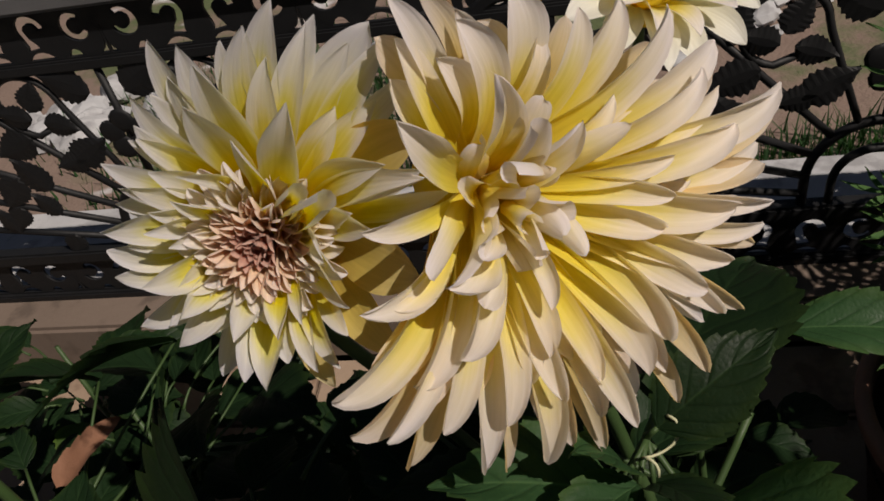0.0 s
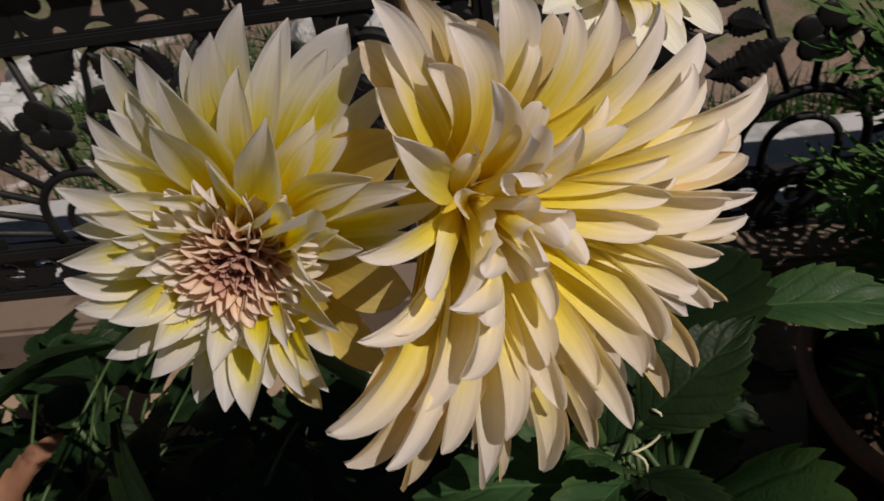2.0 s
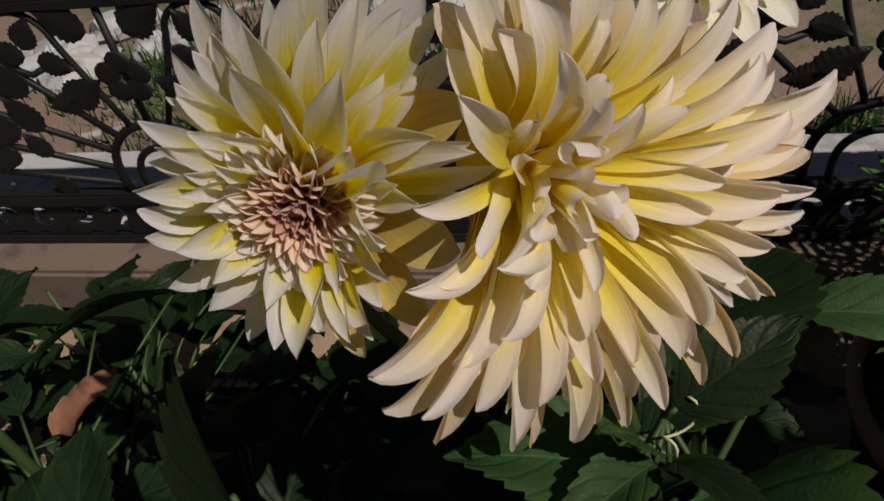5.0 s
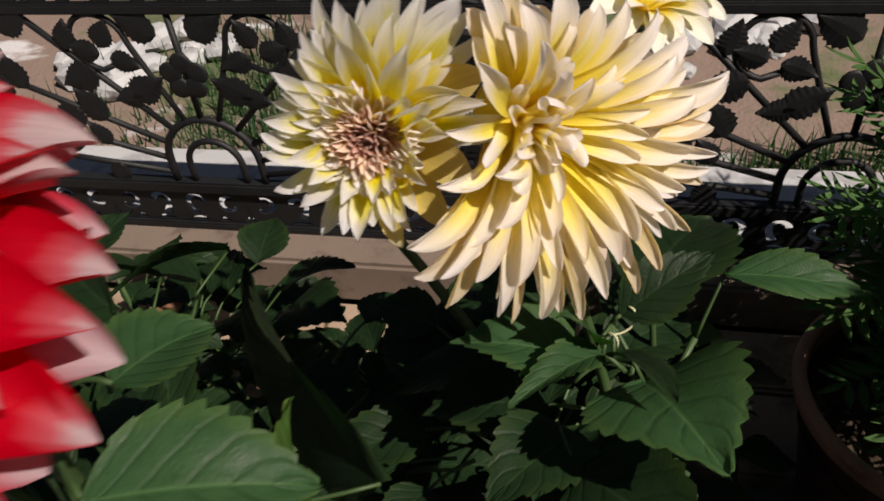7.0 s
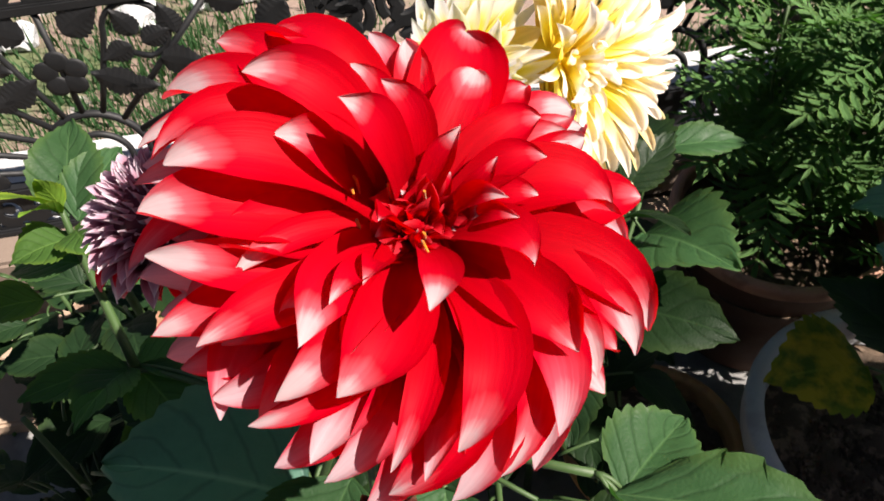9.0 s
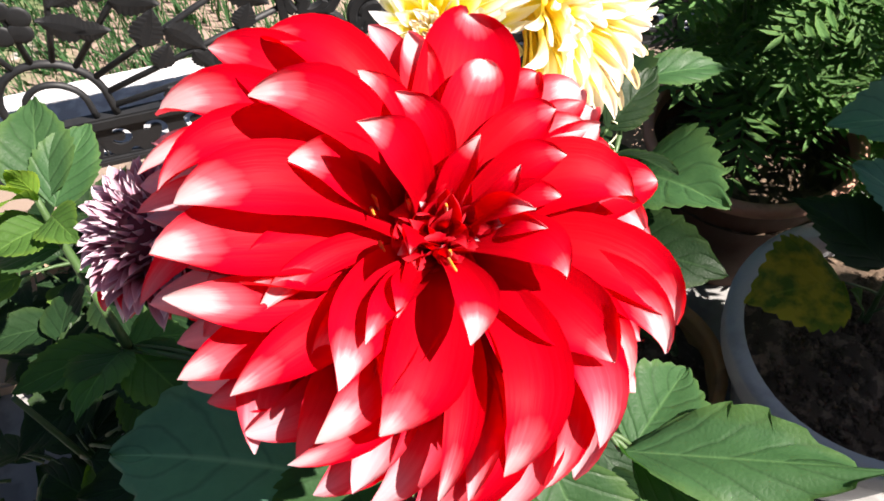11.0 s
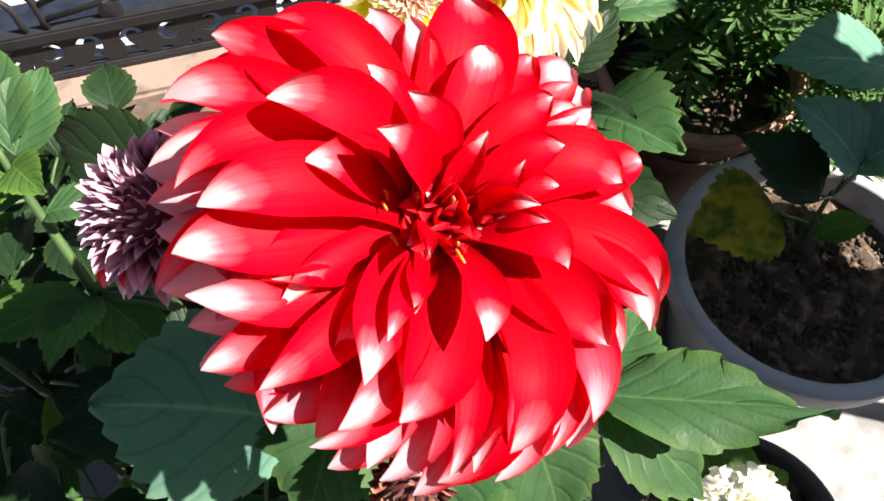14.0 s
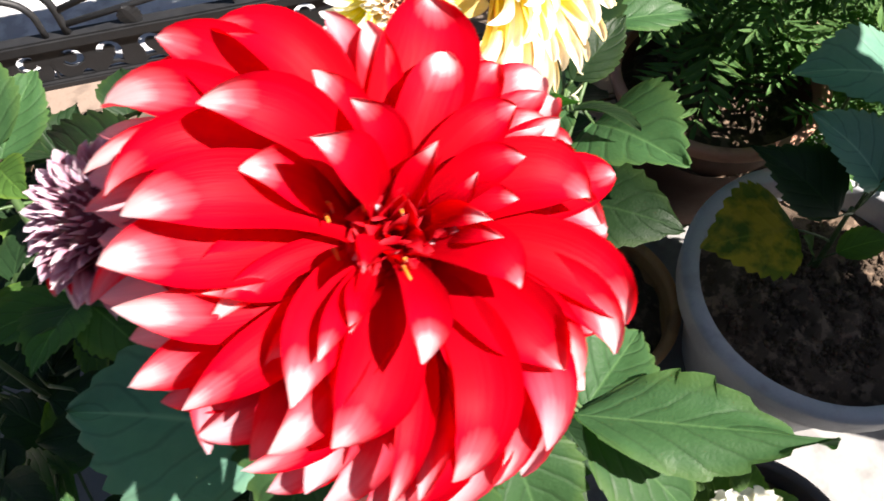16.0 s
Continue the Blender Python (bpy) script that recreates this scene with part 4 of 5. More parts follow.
yellow.spiral(16, 0.001, 0.006, 0.029, 0.031, (0.0050, 0.0062), BLUSH_PETAL, first=9, rise=0.3, cup=(1.3, 1.7), inner=0.5, base_h=0.016, flick=-0.10, blunt=0.5, jit=0.8, claw=0.7)
yellow.spiral(46, 0.012, 0.023, 0.032, 0.029, (0.0084, 0.0108), BEIGE_PETAL, first=30, rise=0.40, cup=(1.3, 1.8), inner=0.42, base_h=0.014, flick=0.06, blunt=0.8, jit=1.0, roll_tip=0.4, claw=0.6)
yellow.lay([(54, 28, 60, 9, 0), (36, 32, 72, 9, 0)], YELLOW_PETAL, 0.010, 0.016, 0.12, (2.0, 2.6), 0.06, 0.0, 0.1, claw=0.8, blunt=1.6, pinch=0.04)

# a third bloom behind, half hidden
heart = Vector((0.075, 0.345, 0.905))
third = Bloom(cream_plant, flower_frame(heart, (0.3, -0.5, 0.8), (0, 0.6, 0.7), 0.03), (0, 0, 1), 0.0, 0.016, PALE_PETAL, "small cream bloom behind the others", 13)
third.even(14, 0.055, h=0.02, width=0.018, material=IVORY_PETAL, rise=0.5, cup=(0.8, 0.6))
third.even(12, 0.042, start=10, h=0.032, width=0.016, material=PALE_PETAL, rise=0.7, cup=(0.9, 0.8))
third.even(9, 0.026, start=5, h=0.042, width=0.013, material=PALE_PETAL, rise=0.9, cup=(1.0, 1.0))

ROOT_A = Vector((0.13, 0.235, 0.09))
for m, top in ((frame_w, 0.02), (frame_y, 0.02)):
    p = m.translation - m.col[2].to_3d() * 0.01
    q = p - m.col[2].to_3d() * 0.05 - Vector((0, 0, 0.03))
    tube("stem", [p, p.lerp(q, 0.5) + Vector((0, 0, 0.008)), q] + bend(q, ROOT_A, 0.0, 8, (0.03, 0.07, 0))[1:], [0.004] * 3 + [0.0045 + 0.0003 * i for i in range(8)], STEM, cream_plant)
p = third.head.matrix_basis.translation
tube("stem", [p] + bend(p - Vector((0, 0, 0.03)), ROOT_A, 0, 7, (0.02, 0.04, 0)), [0.003] * 9, STEM, cream_plant)
NODE_A = (0.045, 0.235, 0.70)
tube("stem", bend((0.135, 0.331, 0.576), (0.062, 0.25, 0.50), -0.02, 6), 0.003, STEM, cream_plant)
for b, t, w, kw in (
        ((0.066, 0.205, 0.672), (0.096, 0.099, 0.721), 0.108, dict(roll=12, seed=1, material=LEAF_MID)),
        ((0.158, 0.358, 0.628), (0.279, 0.335, 0.620), 0.046, dict(roll=8, seed=2, material=LEAF_MID, droop=0.16, fold=0.30)),
        ((0.055, 0.162, 0.620), (0.100, 0.126, 0.622), 0.050, dict(seed=3, material=LEAF_MID)),
        ((0.071, 0.288, 0.677), (0.149, 0.392, 0.662), 0.105, dict(seed=4, roll=-8)),
        ((0.026, 0.214, 0.685), (-0.070, 0.218, 0.700), 0.062, dict(seed=5, material=LEAF_MID)),
        ((0.037, 0.211, 0.697), (-0.028, 0.153, 0.712), 0.030, dict(seed=6, material=LEAF_MID, fold=0.5)),
        ((0.033, 0.216, 0.701), (0.005, 0.197, 0.749), 0.036, dict(seed=7, material=LEAF_MID)),
        ((0.050, 0.232, 0.712), (0.115, 0.262, 0.742), 0.044, dict(seed=8, roll=25)),
        ((0.045, 0.215, 0.690), (0.075, 0.150, 0.725), 0.036, dict(seed=9, roll=-20)),
        ((0.02, 0.20, 0.62), (-0.045, 0.13, 0.63), 0.07, dict(seed=10)),
        ((0.0, 0.24, 0.60), (-0.10, 0.22, 0.61), 0.075, dict(seed=12)),
        ((0.02, 0.26, 0.66), (-0.06, 0.33, 0.68), 0.07, dict(seed=13))):
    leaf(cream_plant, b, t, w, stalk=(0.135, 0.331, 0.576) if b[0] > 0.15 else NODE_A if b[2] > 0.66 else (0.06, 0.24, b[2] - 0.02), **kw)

# ---- red dahlia plant ----
EYE_B = Vector((-0.2688, -0.1799, 1.2638))
UP_B = (0.35, 0.80, 0.48)
red_plant = thing("dahlia_plant", "tall dahlia plant with a huge red and white bloom", "plant", pose(0, 0, 0))
# whorls of the red bloom, from the back to the front
RED_SIDE = [(0, 79, -50, 22, 0), (30, 72, -50, 22, 0), (60, 70, -48, 22, 0), (90, 76, -38, 22, 0), (120, 80, -25, 22, 0), (150, 94, -8, 22, 0), (180, 96, 8, 22, 0), (-150, 92, 12, 22, 0), (-120, 88, 8, 22, 0), (-90, 92, -2, 22, 0), (-60, 90, -18, 22, 0), (-30, 84, -35, 22, 0)]
RED_BACK = [(124, 89, 14, 13, -20), (121, 82, 14, 13, -16), (113, 84, 5, 14, -18), (76, 79, -29, 15, -6), (45, 71, -35, 17, 14), (2, 74, -27, 17, 32), (-55, 90, 29, 16, 46), (-128, 99, 38, 17, -44), (-120, 89, 45, 19, 0), (154, 103, 31, 14, -52), (179, 105, 39, 12, -22), (-164, 107, 38, 12, -48), (-107, 93, 40, 14, 14), (-84, 92, 33, 12, 28)]
RED_OUTER = [(144, 105, 30, 22, -24), (103, 76, 6, 13, -8), (52, 80, -41, 21, 12), (38, 70, -18, 14, 0), (25, 69, -25, 17, 16), (-3, 74, -49, 21, 20), (-30, 89, 2, 16, 28), (-40, 83, 10, 13, 34), (-70, 95, 24, 14, 60), (-92, 98, 26, 19, 54), (172, 103, 44, 11, -38)]
RED_MIDDLE = [(137, 94, 27, 19, -38), (120, 58, 37, 16, -10), (88, 88, -16, 31, 0), (64, 70, -14, 18, 6), (39, 65, -15, 14, 14), (9, 68, -10, 21, 40), (-23, 89, -8, 21, 32), (-89, 88, 49, 10, 24), (-103, 58, 62, 10, -2), (-120, 90, 52, 12, 46), (-147, 96, 55, 17, 12), (176, 88, 58, 14, -50)]
RED_INNER = [(148, 66, 65, 17, -32), (109, 42, 49, 11, -28), (80, 66, -3, 17, 4), (50, 59, -1, 15, 18), (15, 41, 12, 9, 22), (-4, 35, 32, 7, 10), (-39, 73, 29, 21, 8), (-75, 83, 46, 16, 44), (-114, 43, 68, 8, -6), (-116, 77, 61, 14, 16), (-136, 79, 70, 14, 8), (-162, 87, 62, 16, 32), (-171, 87, 65, 20, -2), (160, 109, 32, 17, -26), (32, 49, 10, 13, 12)]
RED_FRONT = [(129, 33, 69, 14, -12), (6, 31, 37, 7, 18), (36, 32, 32, 6, -20), (-25, 45, 35, 15, 24), (-72, 41, 66, 12, 10), (-102, 68, 61, 21, 12), (-115, 58, 71, 16, -22), (-150, 63, 56, 9, -22), (179, 76, 70, 20, -24)]
RED_SKIRT = [(-142, 101, 34, 17, 26), (-132, 96, 40, 16, 34), (-115, 102, 30, 18, 40), (-104, 98, 34, 15, 36), (-97, 106, 20, 18, 44), (-80, 100, 22, 17, 48), (-63, 97, 18, 16, 44)]
RED_RIM = [(165, 112, 24, 16, -10), (173, 114, 22, 19, -6), (179, 112, 20, 20, 0), (-176, 109, 22, 18, 4), (-165, 113, 20, 19, 10), (-156, 106, 22, 18, 14), (-148, 110, 20, 19, 16)]
RED_CURLS = [(66, 31, 36, 8, 16), (-111, 14, 67, 7, -20)]
heart = Vector((-0.2015, -0.0555, 1.040))
frame_r = flower_frame(heart, EYE_B - heart, UP_B, 0.030)
red = Bloom(red_plant, frame_r, (0.31, 0.22, 1.0), 0.030, 0.018, RED_HEART, "huge red bloom with white-tipped petals", 14, 1.6)
ARCHED = dict(widest=0.58, claw=0.60, pinch=0.05, blunt=0.5)
red.lay(RED_SIDE, RED_PALE_PETAL, 0.062, 0.016, 0.22, (0.6, 0.8), 0.14, 0.14, wide=1.3, reach=0.92, turn=15, sink=0.010, roll_tip=0.8, **ARCHED)
red.lay(RED_SIDE, RED_PETAL, 0.056, 0.016, 0.24, (0.6, 0.8), 0.16, 0.14, wide=1.3, roll_tip=1.0, **ARCHED)
red.lay(RED_SIDE, RED_PETAL, 0.050, 0.016, 0.22, (0.6, 0.8), 0.16, 0.14, wide=1.2, turn=15, sink=-0.016, reach=0.98, roll_tip=1.0, **ARCHED)
red.lay(RED_BACK, RED_PALE_PETAL, 0.046, 0.016, 0.10, (0.6, 0.8), 0.10, 0.10, wide=1.5, reach=0.84, turn=9, sink=0.012, roll_tip=0.6, bow_by=0.6, **ARCHED)
red.lay(RED_OUTER, RED_PALE_PETAL, 0.044, 0.016, 0.10, (0.6, 0.8), 0.10, 0.10, wide=1.5, reach=0.84, turn=-8, sink=0.014, roll_tip=0.6, bow_by=0.6, **ARCHED)
red.lay(RED_BACK, RED_PALE_PETAL, 0.040, 0.016, 0.10, (0.7, 0.8), 0.14, 0.12, wide=1.28, roll_tip=0.9, **ARCHED)
red.lay(RED_OUTER, RED_PETAL, 0.034, 0.014, 0.15, (0.7, 0.8), 0.18, 0.14, wide=1.28, roll_tip=1.1, **ARCHED)
red.lay(RED_RIM, RED_WHITE_PETAL, 0.046, 0.015, 0.12, (0.7, 0.9), 0.12, 0.12, wide=1.28, roll_tip=0.8, **ARCHED)
red.lay(RED_SKIRT, RED_PALE_PETAL, 0.042, 0.015, 0.14, (0.7, 0.9), 0.16, 0.12, wide=1.28, roll_tip=1.0, **ARCHED)
red.lay(RED_MIDDLE, RED_PETAL, 0.032, 0.013, 0.15, (0.7, 0.8), 0.18, 0.14, wide=1.28, reach=0.80, turn=9, sink=0.008, roll_tip=1.0, bow_by=0.6, **ARCHED)
red.lay(RED_MIDDLE, RED_PETAL, 0.028, 0.012, 0.18, (0.7, 0.8), 0.20, 0.14, wide=1.28, roll_tip=1.2, **ARCHED)
red.lay(RED_INNER, RED_PETAL, 0.026, 0.011, 0.18, (0.7, 0.8), 0.20, 0.14, wide=1.28, reach=0.72, turn=10, sink=0.008, roll_tip=1.0, bow_by=0.6, **ARCHED)
red.lay(RED_INNER, RED_PETAL, 0.022, 0.010, 0.20, (0.7, 0.8), 0.22, 0.14, wide=1.28, roll_tip=1.2, **ARCHED)
red.lay(RED_FRONT, RED_PETAL, 0.016, 0.008, 0.20, (0.7, 0.8), 0.22, 0.14, wide=1.28, roll_tip=1.2, **ARCHED)
red.lay(RED_CURLS, RED_PETAL, 0.010, 0.005, 0.10, (0.8, 1.0), 0.16, 0.10, wide=1.28, roll_tip=1.0, **ARCHED)
rng = random.Random(77)
for i in range(46):
    f = (i / 45) ** 0.6
    red.petal(i * 137.5, 0.003 + 0.017 * f, h=0.027 - 0.004 * f + rng.uniform(-0.004, 0.006), width=rng.uniform(0.006, 0.010) + 0.005 * f, material=RED_PETAL if i % 6 == 2 else RED_HEART, rise=0.4, cup=(0.8, rng.uniform(0.4, 2.0)), flick=rng.uniform(-0.3, 0.5), twist=rng.uniform(-0.9, 0.9), base=0.001 + 0.006 * f, base_h=0.013, jit=1.6, hook=0.7, claw=0.5)
for i, (x, y) in enumerate(((-0.014, 0.006), (0.003, 0.022), (0.014, 0.018), (0.010, 0.006), (0.002, -0.004), (-0.012, 0.004), (0.016, 0.015))):
    p = Vector((x, y, 0.024))
    tube("stamen", [p, p + Vector((0.002, 0.001, 0.009)), p + Vector((0.001 * i - 0.003, 0.002, 0.012))], [0.0005, 0.0007, 0.0004], STAMEN, red.head, sides=6)

# the half-open lilac-tipped bloom beside it
heart = Vector((-0.309, 0.002, 1.032))
lilac = Bloom(red_plant, flower_frame(heart, (-0.25, -0.25, 0.85), (0, 0.8, 0.3), 0.032), (0, 0, 1), 0.0, 0.020, LILAC_PETAL, "half-open bloom with folded maroon and lilac petals", 15, 2.6)
lilac.spiral(104, 0.003, 0.035, 0.032, 0.008, (0.0064, 0.0125), LILAC_PETAL, rise=0.38, cup=(1.0, 1.5), inner=0.52, base_h=0.002, flick=-0.02, hook=0.10, claw=0.85, widest=0.34, blunt=-0.6, jit=0.9)
lilac.spiral(28, 0.033, 0.039, 0.004, -0.010, (0.0130, 0.0155), LILAC_PETAL, first=150, rise=0.5, cup=(1.1, 1.6), inner=0.5, base_h=-0.006, flick=-0.05, hook=0.15, claw=0.85, widest=0.30, blunt=-0.5, jit=0.9)
rng = random.Random(31)
for i in range(16):
    lilac.petal(i * 22.5 + rng.uniform(-6, 6), rng.uniform(0.033, 0.040), h=rng.uniform(-0.014, -0.004), width=0.017, material=RED_PALE_PETAL, rise=0.6, cup=(1.2, 1.5), base=0.016, base_h=-0.012, roll_tip=0.8, hook=0.2)

# a spent head under the red bloom
heart = Vector((-0.241, -0.110, 0.915))
spent = Bloom(red_plant, flower_frame(heart, (-0.15, -0.6, 0.4), (0, 0.4, 1), 0.0), (0, 0, 1), 0.0, 0.014, BRACT, "brown spent flower head with dry scales", 16)
for i in range(80):
    f = i / 79
    polar, az = radians(8 + 100 * f ** 0.6), i * radians(137.508)
    d = Vector((math.sin(polar) * math.cos(az), math.sin(polar) * math.sin(az), math.cos(polar)))
    bs, tp = d * 0.013, d * 0.0205 + Vector((0, 0, 0.003))
    part("petal", petal_mesh(bs, bs.lerp(tp, 0.5) + d * 0.001, tp, 0.0065, 1.2, 1.2, 0.3, nu=4, nv=4, claw=0.7, seed=i), BRACT, spent.head)

ROOT_B = Vector((-0.42, 0.18, 0.23))
zr = frame_r.col[2].to_3d()
p = frame_r.translation - zr * 0.01
FORK = Vector((-0.24, 0.05, 0.84))
tube("stem", [p, p - zr * 0.03] + bend(p - zr * 0.05, FORK, 0, 5) + bend(FORK, ROOT_B, 0, 7, (0.05, -0.02, 0))[1:], [0.0045] * 8 + [0.006] * 6, STEM, red_plant)
p = lilac.head.matrix_basis.translation
tube("stem", [p] + bend(p + Vector((0.005, -0.005, -0.03)), (-0.29, 0.05, 0.80), -0.01, 6) + [(-0.30, 0.08, 0.70)], 0.0035, STEM, red_plant)
tube("stem", bend((-0.241, -0.100, 0.905), FORK, -0.02, 6), 0.003, STEM, red_plant)
NODE_B = (-0.115, -0.062, 0.795)
tube("stem", bend(NODE_B, (-0.26, 0.06, 0.78), -0.03, 6), 0.003, STEM, red_plant)
for b, t, w, kw in (
        ((-0.285, -0.012, 0.765), (-0.410, 0.049, 0.775), 0.132, dict(seed=21, material=LEAF_BLUE, teeth=10, stalk=(-0.25, 0.04, 0.78))),
        ((-0.111, -0.075, 0.793), (0.016, -0.152, 0.822), 0.061, dict(seed=22, material=LEAF_MID, roll=-14, teeth=7, fold=0.12, droop=0.0, wave=0.07, stalk=NODE_B)),
        ((-0.104, -0.078, 0.785), (-0.052, -0.158, 0.735), 0.066, dict(seed=23, material=LEAF_MID, teeth=7, stalk=NODE_B)),
        ((-0.101, -0.074, 0.786), (-0.036, -0.034, 0.772), 0.064, dict(seed=24, material=LEAF_MID, stalk=NODE_B)),
        ((-0.205, -0.060, 0.83), (-0.226, -0.116, 0.785), 0.090, dict(seed=25, material=LEAF_MID)),
        ((-0.255, -0.018, 0.790), (-0.303, -0.072, 0.745), 0.082, dict(seed=26, material=LEAF_MID)),
        ((-0.155, -0.071, 0.804), (-0.150, -0.135, 0.740), 0.074, dict(seed=27, material=LEAF_MID)),
        ((-0.405, 0.150, 0.738), (-0.480, 0.134, 0.753), 0.046, dict(seed=28, material=LEAF_MID)),
        ((-0.405, 0.150, 0.738), (-0.435, 0.090, 0.760), 0.046, dict(seed=29, material=LEAF_MID)),
        ((-0.399, 0.151, 0.737), (-0.367, 0.100, 0.702), 0.052, dict(seed=30, material=LEAF_MID)),
        ((-0.399, 0.153, 0.738), (-0.355, 0.161, 0.710), 0.046, dict(seed=31, material=LEAF_MID)),
        ((-0.310, 0.227, 0.725), (-0.410, 0.335, 0.727), 0.105, dict(seed=32, up=(-0.5, -0.55, 0.55))),
        ((-0.108, 0.115, 0.685), (-0.238, 0.294, 0.705), 0.135, dict(seed=33, up=(-0.60, -0.75, 0.12), droop=0.08)),
        ((-0.108, 0.030, 0.790), (-0.134, 0.090, 0.806), 0.030, dict(seed=36, material=LEAF_FRESH, up=(-0.9, -0.3, 0.15), fold=0.6)),
        ((-0.195, 0.010, 0.842), (-0.106, 0.035, 0.815), 0.072, dict(seed=34, material=LEAF_MID, roll=10)),
        ((-0.209, 0.073, 0.839), (-0.176, 0.118, 0.828), 0.060, dict(seed=35, material=LEAF_MID))):
    if "stalk" not in kw:
        kw["stalk"] = Vector(b) + (Vector((-0.28, 0.09, b[2] - 0.03)) - Vector(b)) * 0.45
    leaf(red_plant, b, t, w, **kw)

# a young shoot rising beside the lilac bloom
tube("stem", bend((-0.400, 0.152, 0.737), (-0.411, 0.205, 0.830), -0.008, 5) + [Vector((-0.408, 0.206, 0.862))], [0.0042, 0.0040, 0.0038, 0.0036, 0.0034, 0.003, 0.002], STEM, red_plant)
for b, t, w, mt, sd in (((-0.408, 0.212, 0.848), (-0.398, 0.290, 0.876), 0.052, LEAF_MID, 150), ((-0.402, 0.208, 0.846), (-0.366, 0.262, 0.862), 0.046, LEAF_MID, 151), ((-0.410, 0.206, 0.858), (-0.440, 0.196, 0.892), 0.022, SHOOT, 152), ((-0.408, 0.204, 0.860), (-0.425, 0.180, 0.884), 0.020, SHOOT, 153), ((-0.407, 0.206, 0.862), (-0.410, 0.196, 0.898), 0.018, SHOOT, 154),
                        ((-0.406, 0.204, 0.842), (-0.388, 0.168, 0.846), 0.034, LEAF_FRESH, 155), ((-0.412, 0.204, 0.834), (-0.452, 0.186, 0.838), 0.040, LEAF_FRESH, 156), ((-0.404, 0.190, 0.800), (-0.362, 0.176, 0.800), 0.044, LEAF_MID, 157), ((-0.414, 0.200, 0.812), (-0.470, 0.220, 0.800), 0.052, LEAF_MID, 158)):
    leaf(red_plant, b, t, w, mt, seed=sd, roll=rng.uniform(-25, 25), nu=22, nv=6)

# ---- young plant behind on the ledge side ----
GAP = Vector((-0.40, 0.385, 0.545))  # an opening in the foliage where a dry leaf lies
side_plant = thing("dahlia_plant", "young bushy dahlia plant with fresh green leaves", "plant", pose(0, 0, 0))
tube("stem", bend((-0.47, 0.36, 0.0), (-0.44, 0.33, 0.66), 0, 7, (0.02, 0, 0)), 0.005, STEM, side_plant)
rng = random.Random(5)
for i in range(26):
    z = 0.28 + 0.38 * (i / 25)
    a = i * 2.4
    r = 0.03 + 0.05 * rng.random()
    b = Vector((-0.46 + 0.02 * z, 0.345, z)) + Vector((math.cos(a), math.sin(a), 0)) * r
    ln = rng.uniform(0.06, 0.12) * (1.15 - 0.35 * i / 25)
    t = b + Vector((math.cos(a), math.sin(a), rng.uniform(-0.15, 0.35))) * ln
    up = (rng.uniform(-0.4, 0.1), rng.uniform(-0.3, 0.2), 1.0)
    if (b.lerp(t, 0.5) - GAP).length < 0.095:
        continue
    leaf(side_plant, b, t, ln * rng.uniform(0.5, 0.72), LEAF_FRESH if i % 5 == 0 else LEAF_SHADED, up=up, seed=100 + i, stalk=(-0.455, 0.345, z - 0.03), nu=22, nv=6)

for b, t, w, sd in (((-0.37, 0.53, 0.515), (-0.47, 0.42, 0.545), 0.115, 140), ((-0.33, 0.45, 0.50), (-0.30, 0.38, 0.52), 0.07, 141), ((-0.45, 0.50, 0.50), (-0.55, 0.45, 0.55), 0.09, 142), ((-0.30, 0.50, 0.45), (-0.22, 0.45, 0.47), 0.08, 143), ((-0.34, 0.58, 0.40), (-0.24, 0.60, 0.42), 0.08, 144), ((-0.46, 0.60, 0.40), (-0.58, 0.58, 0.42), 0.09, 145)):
    leaf(side_plant, b, t, w, LEAF_SHADED, up=(-0.4, 0.2, 0.7), seed=sd, stalk=(-0.45, 0.35, b[2] - 0.06))

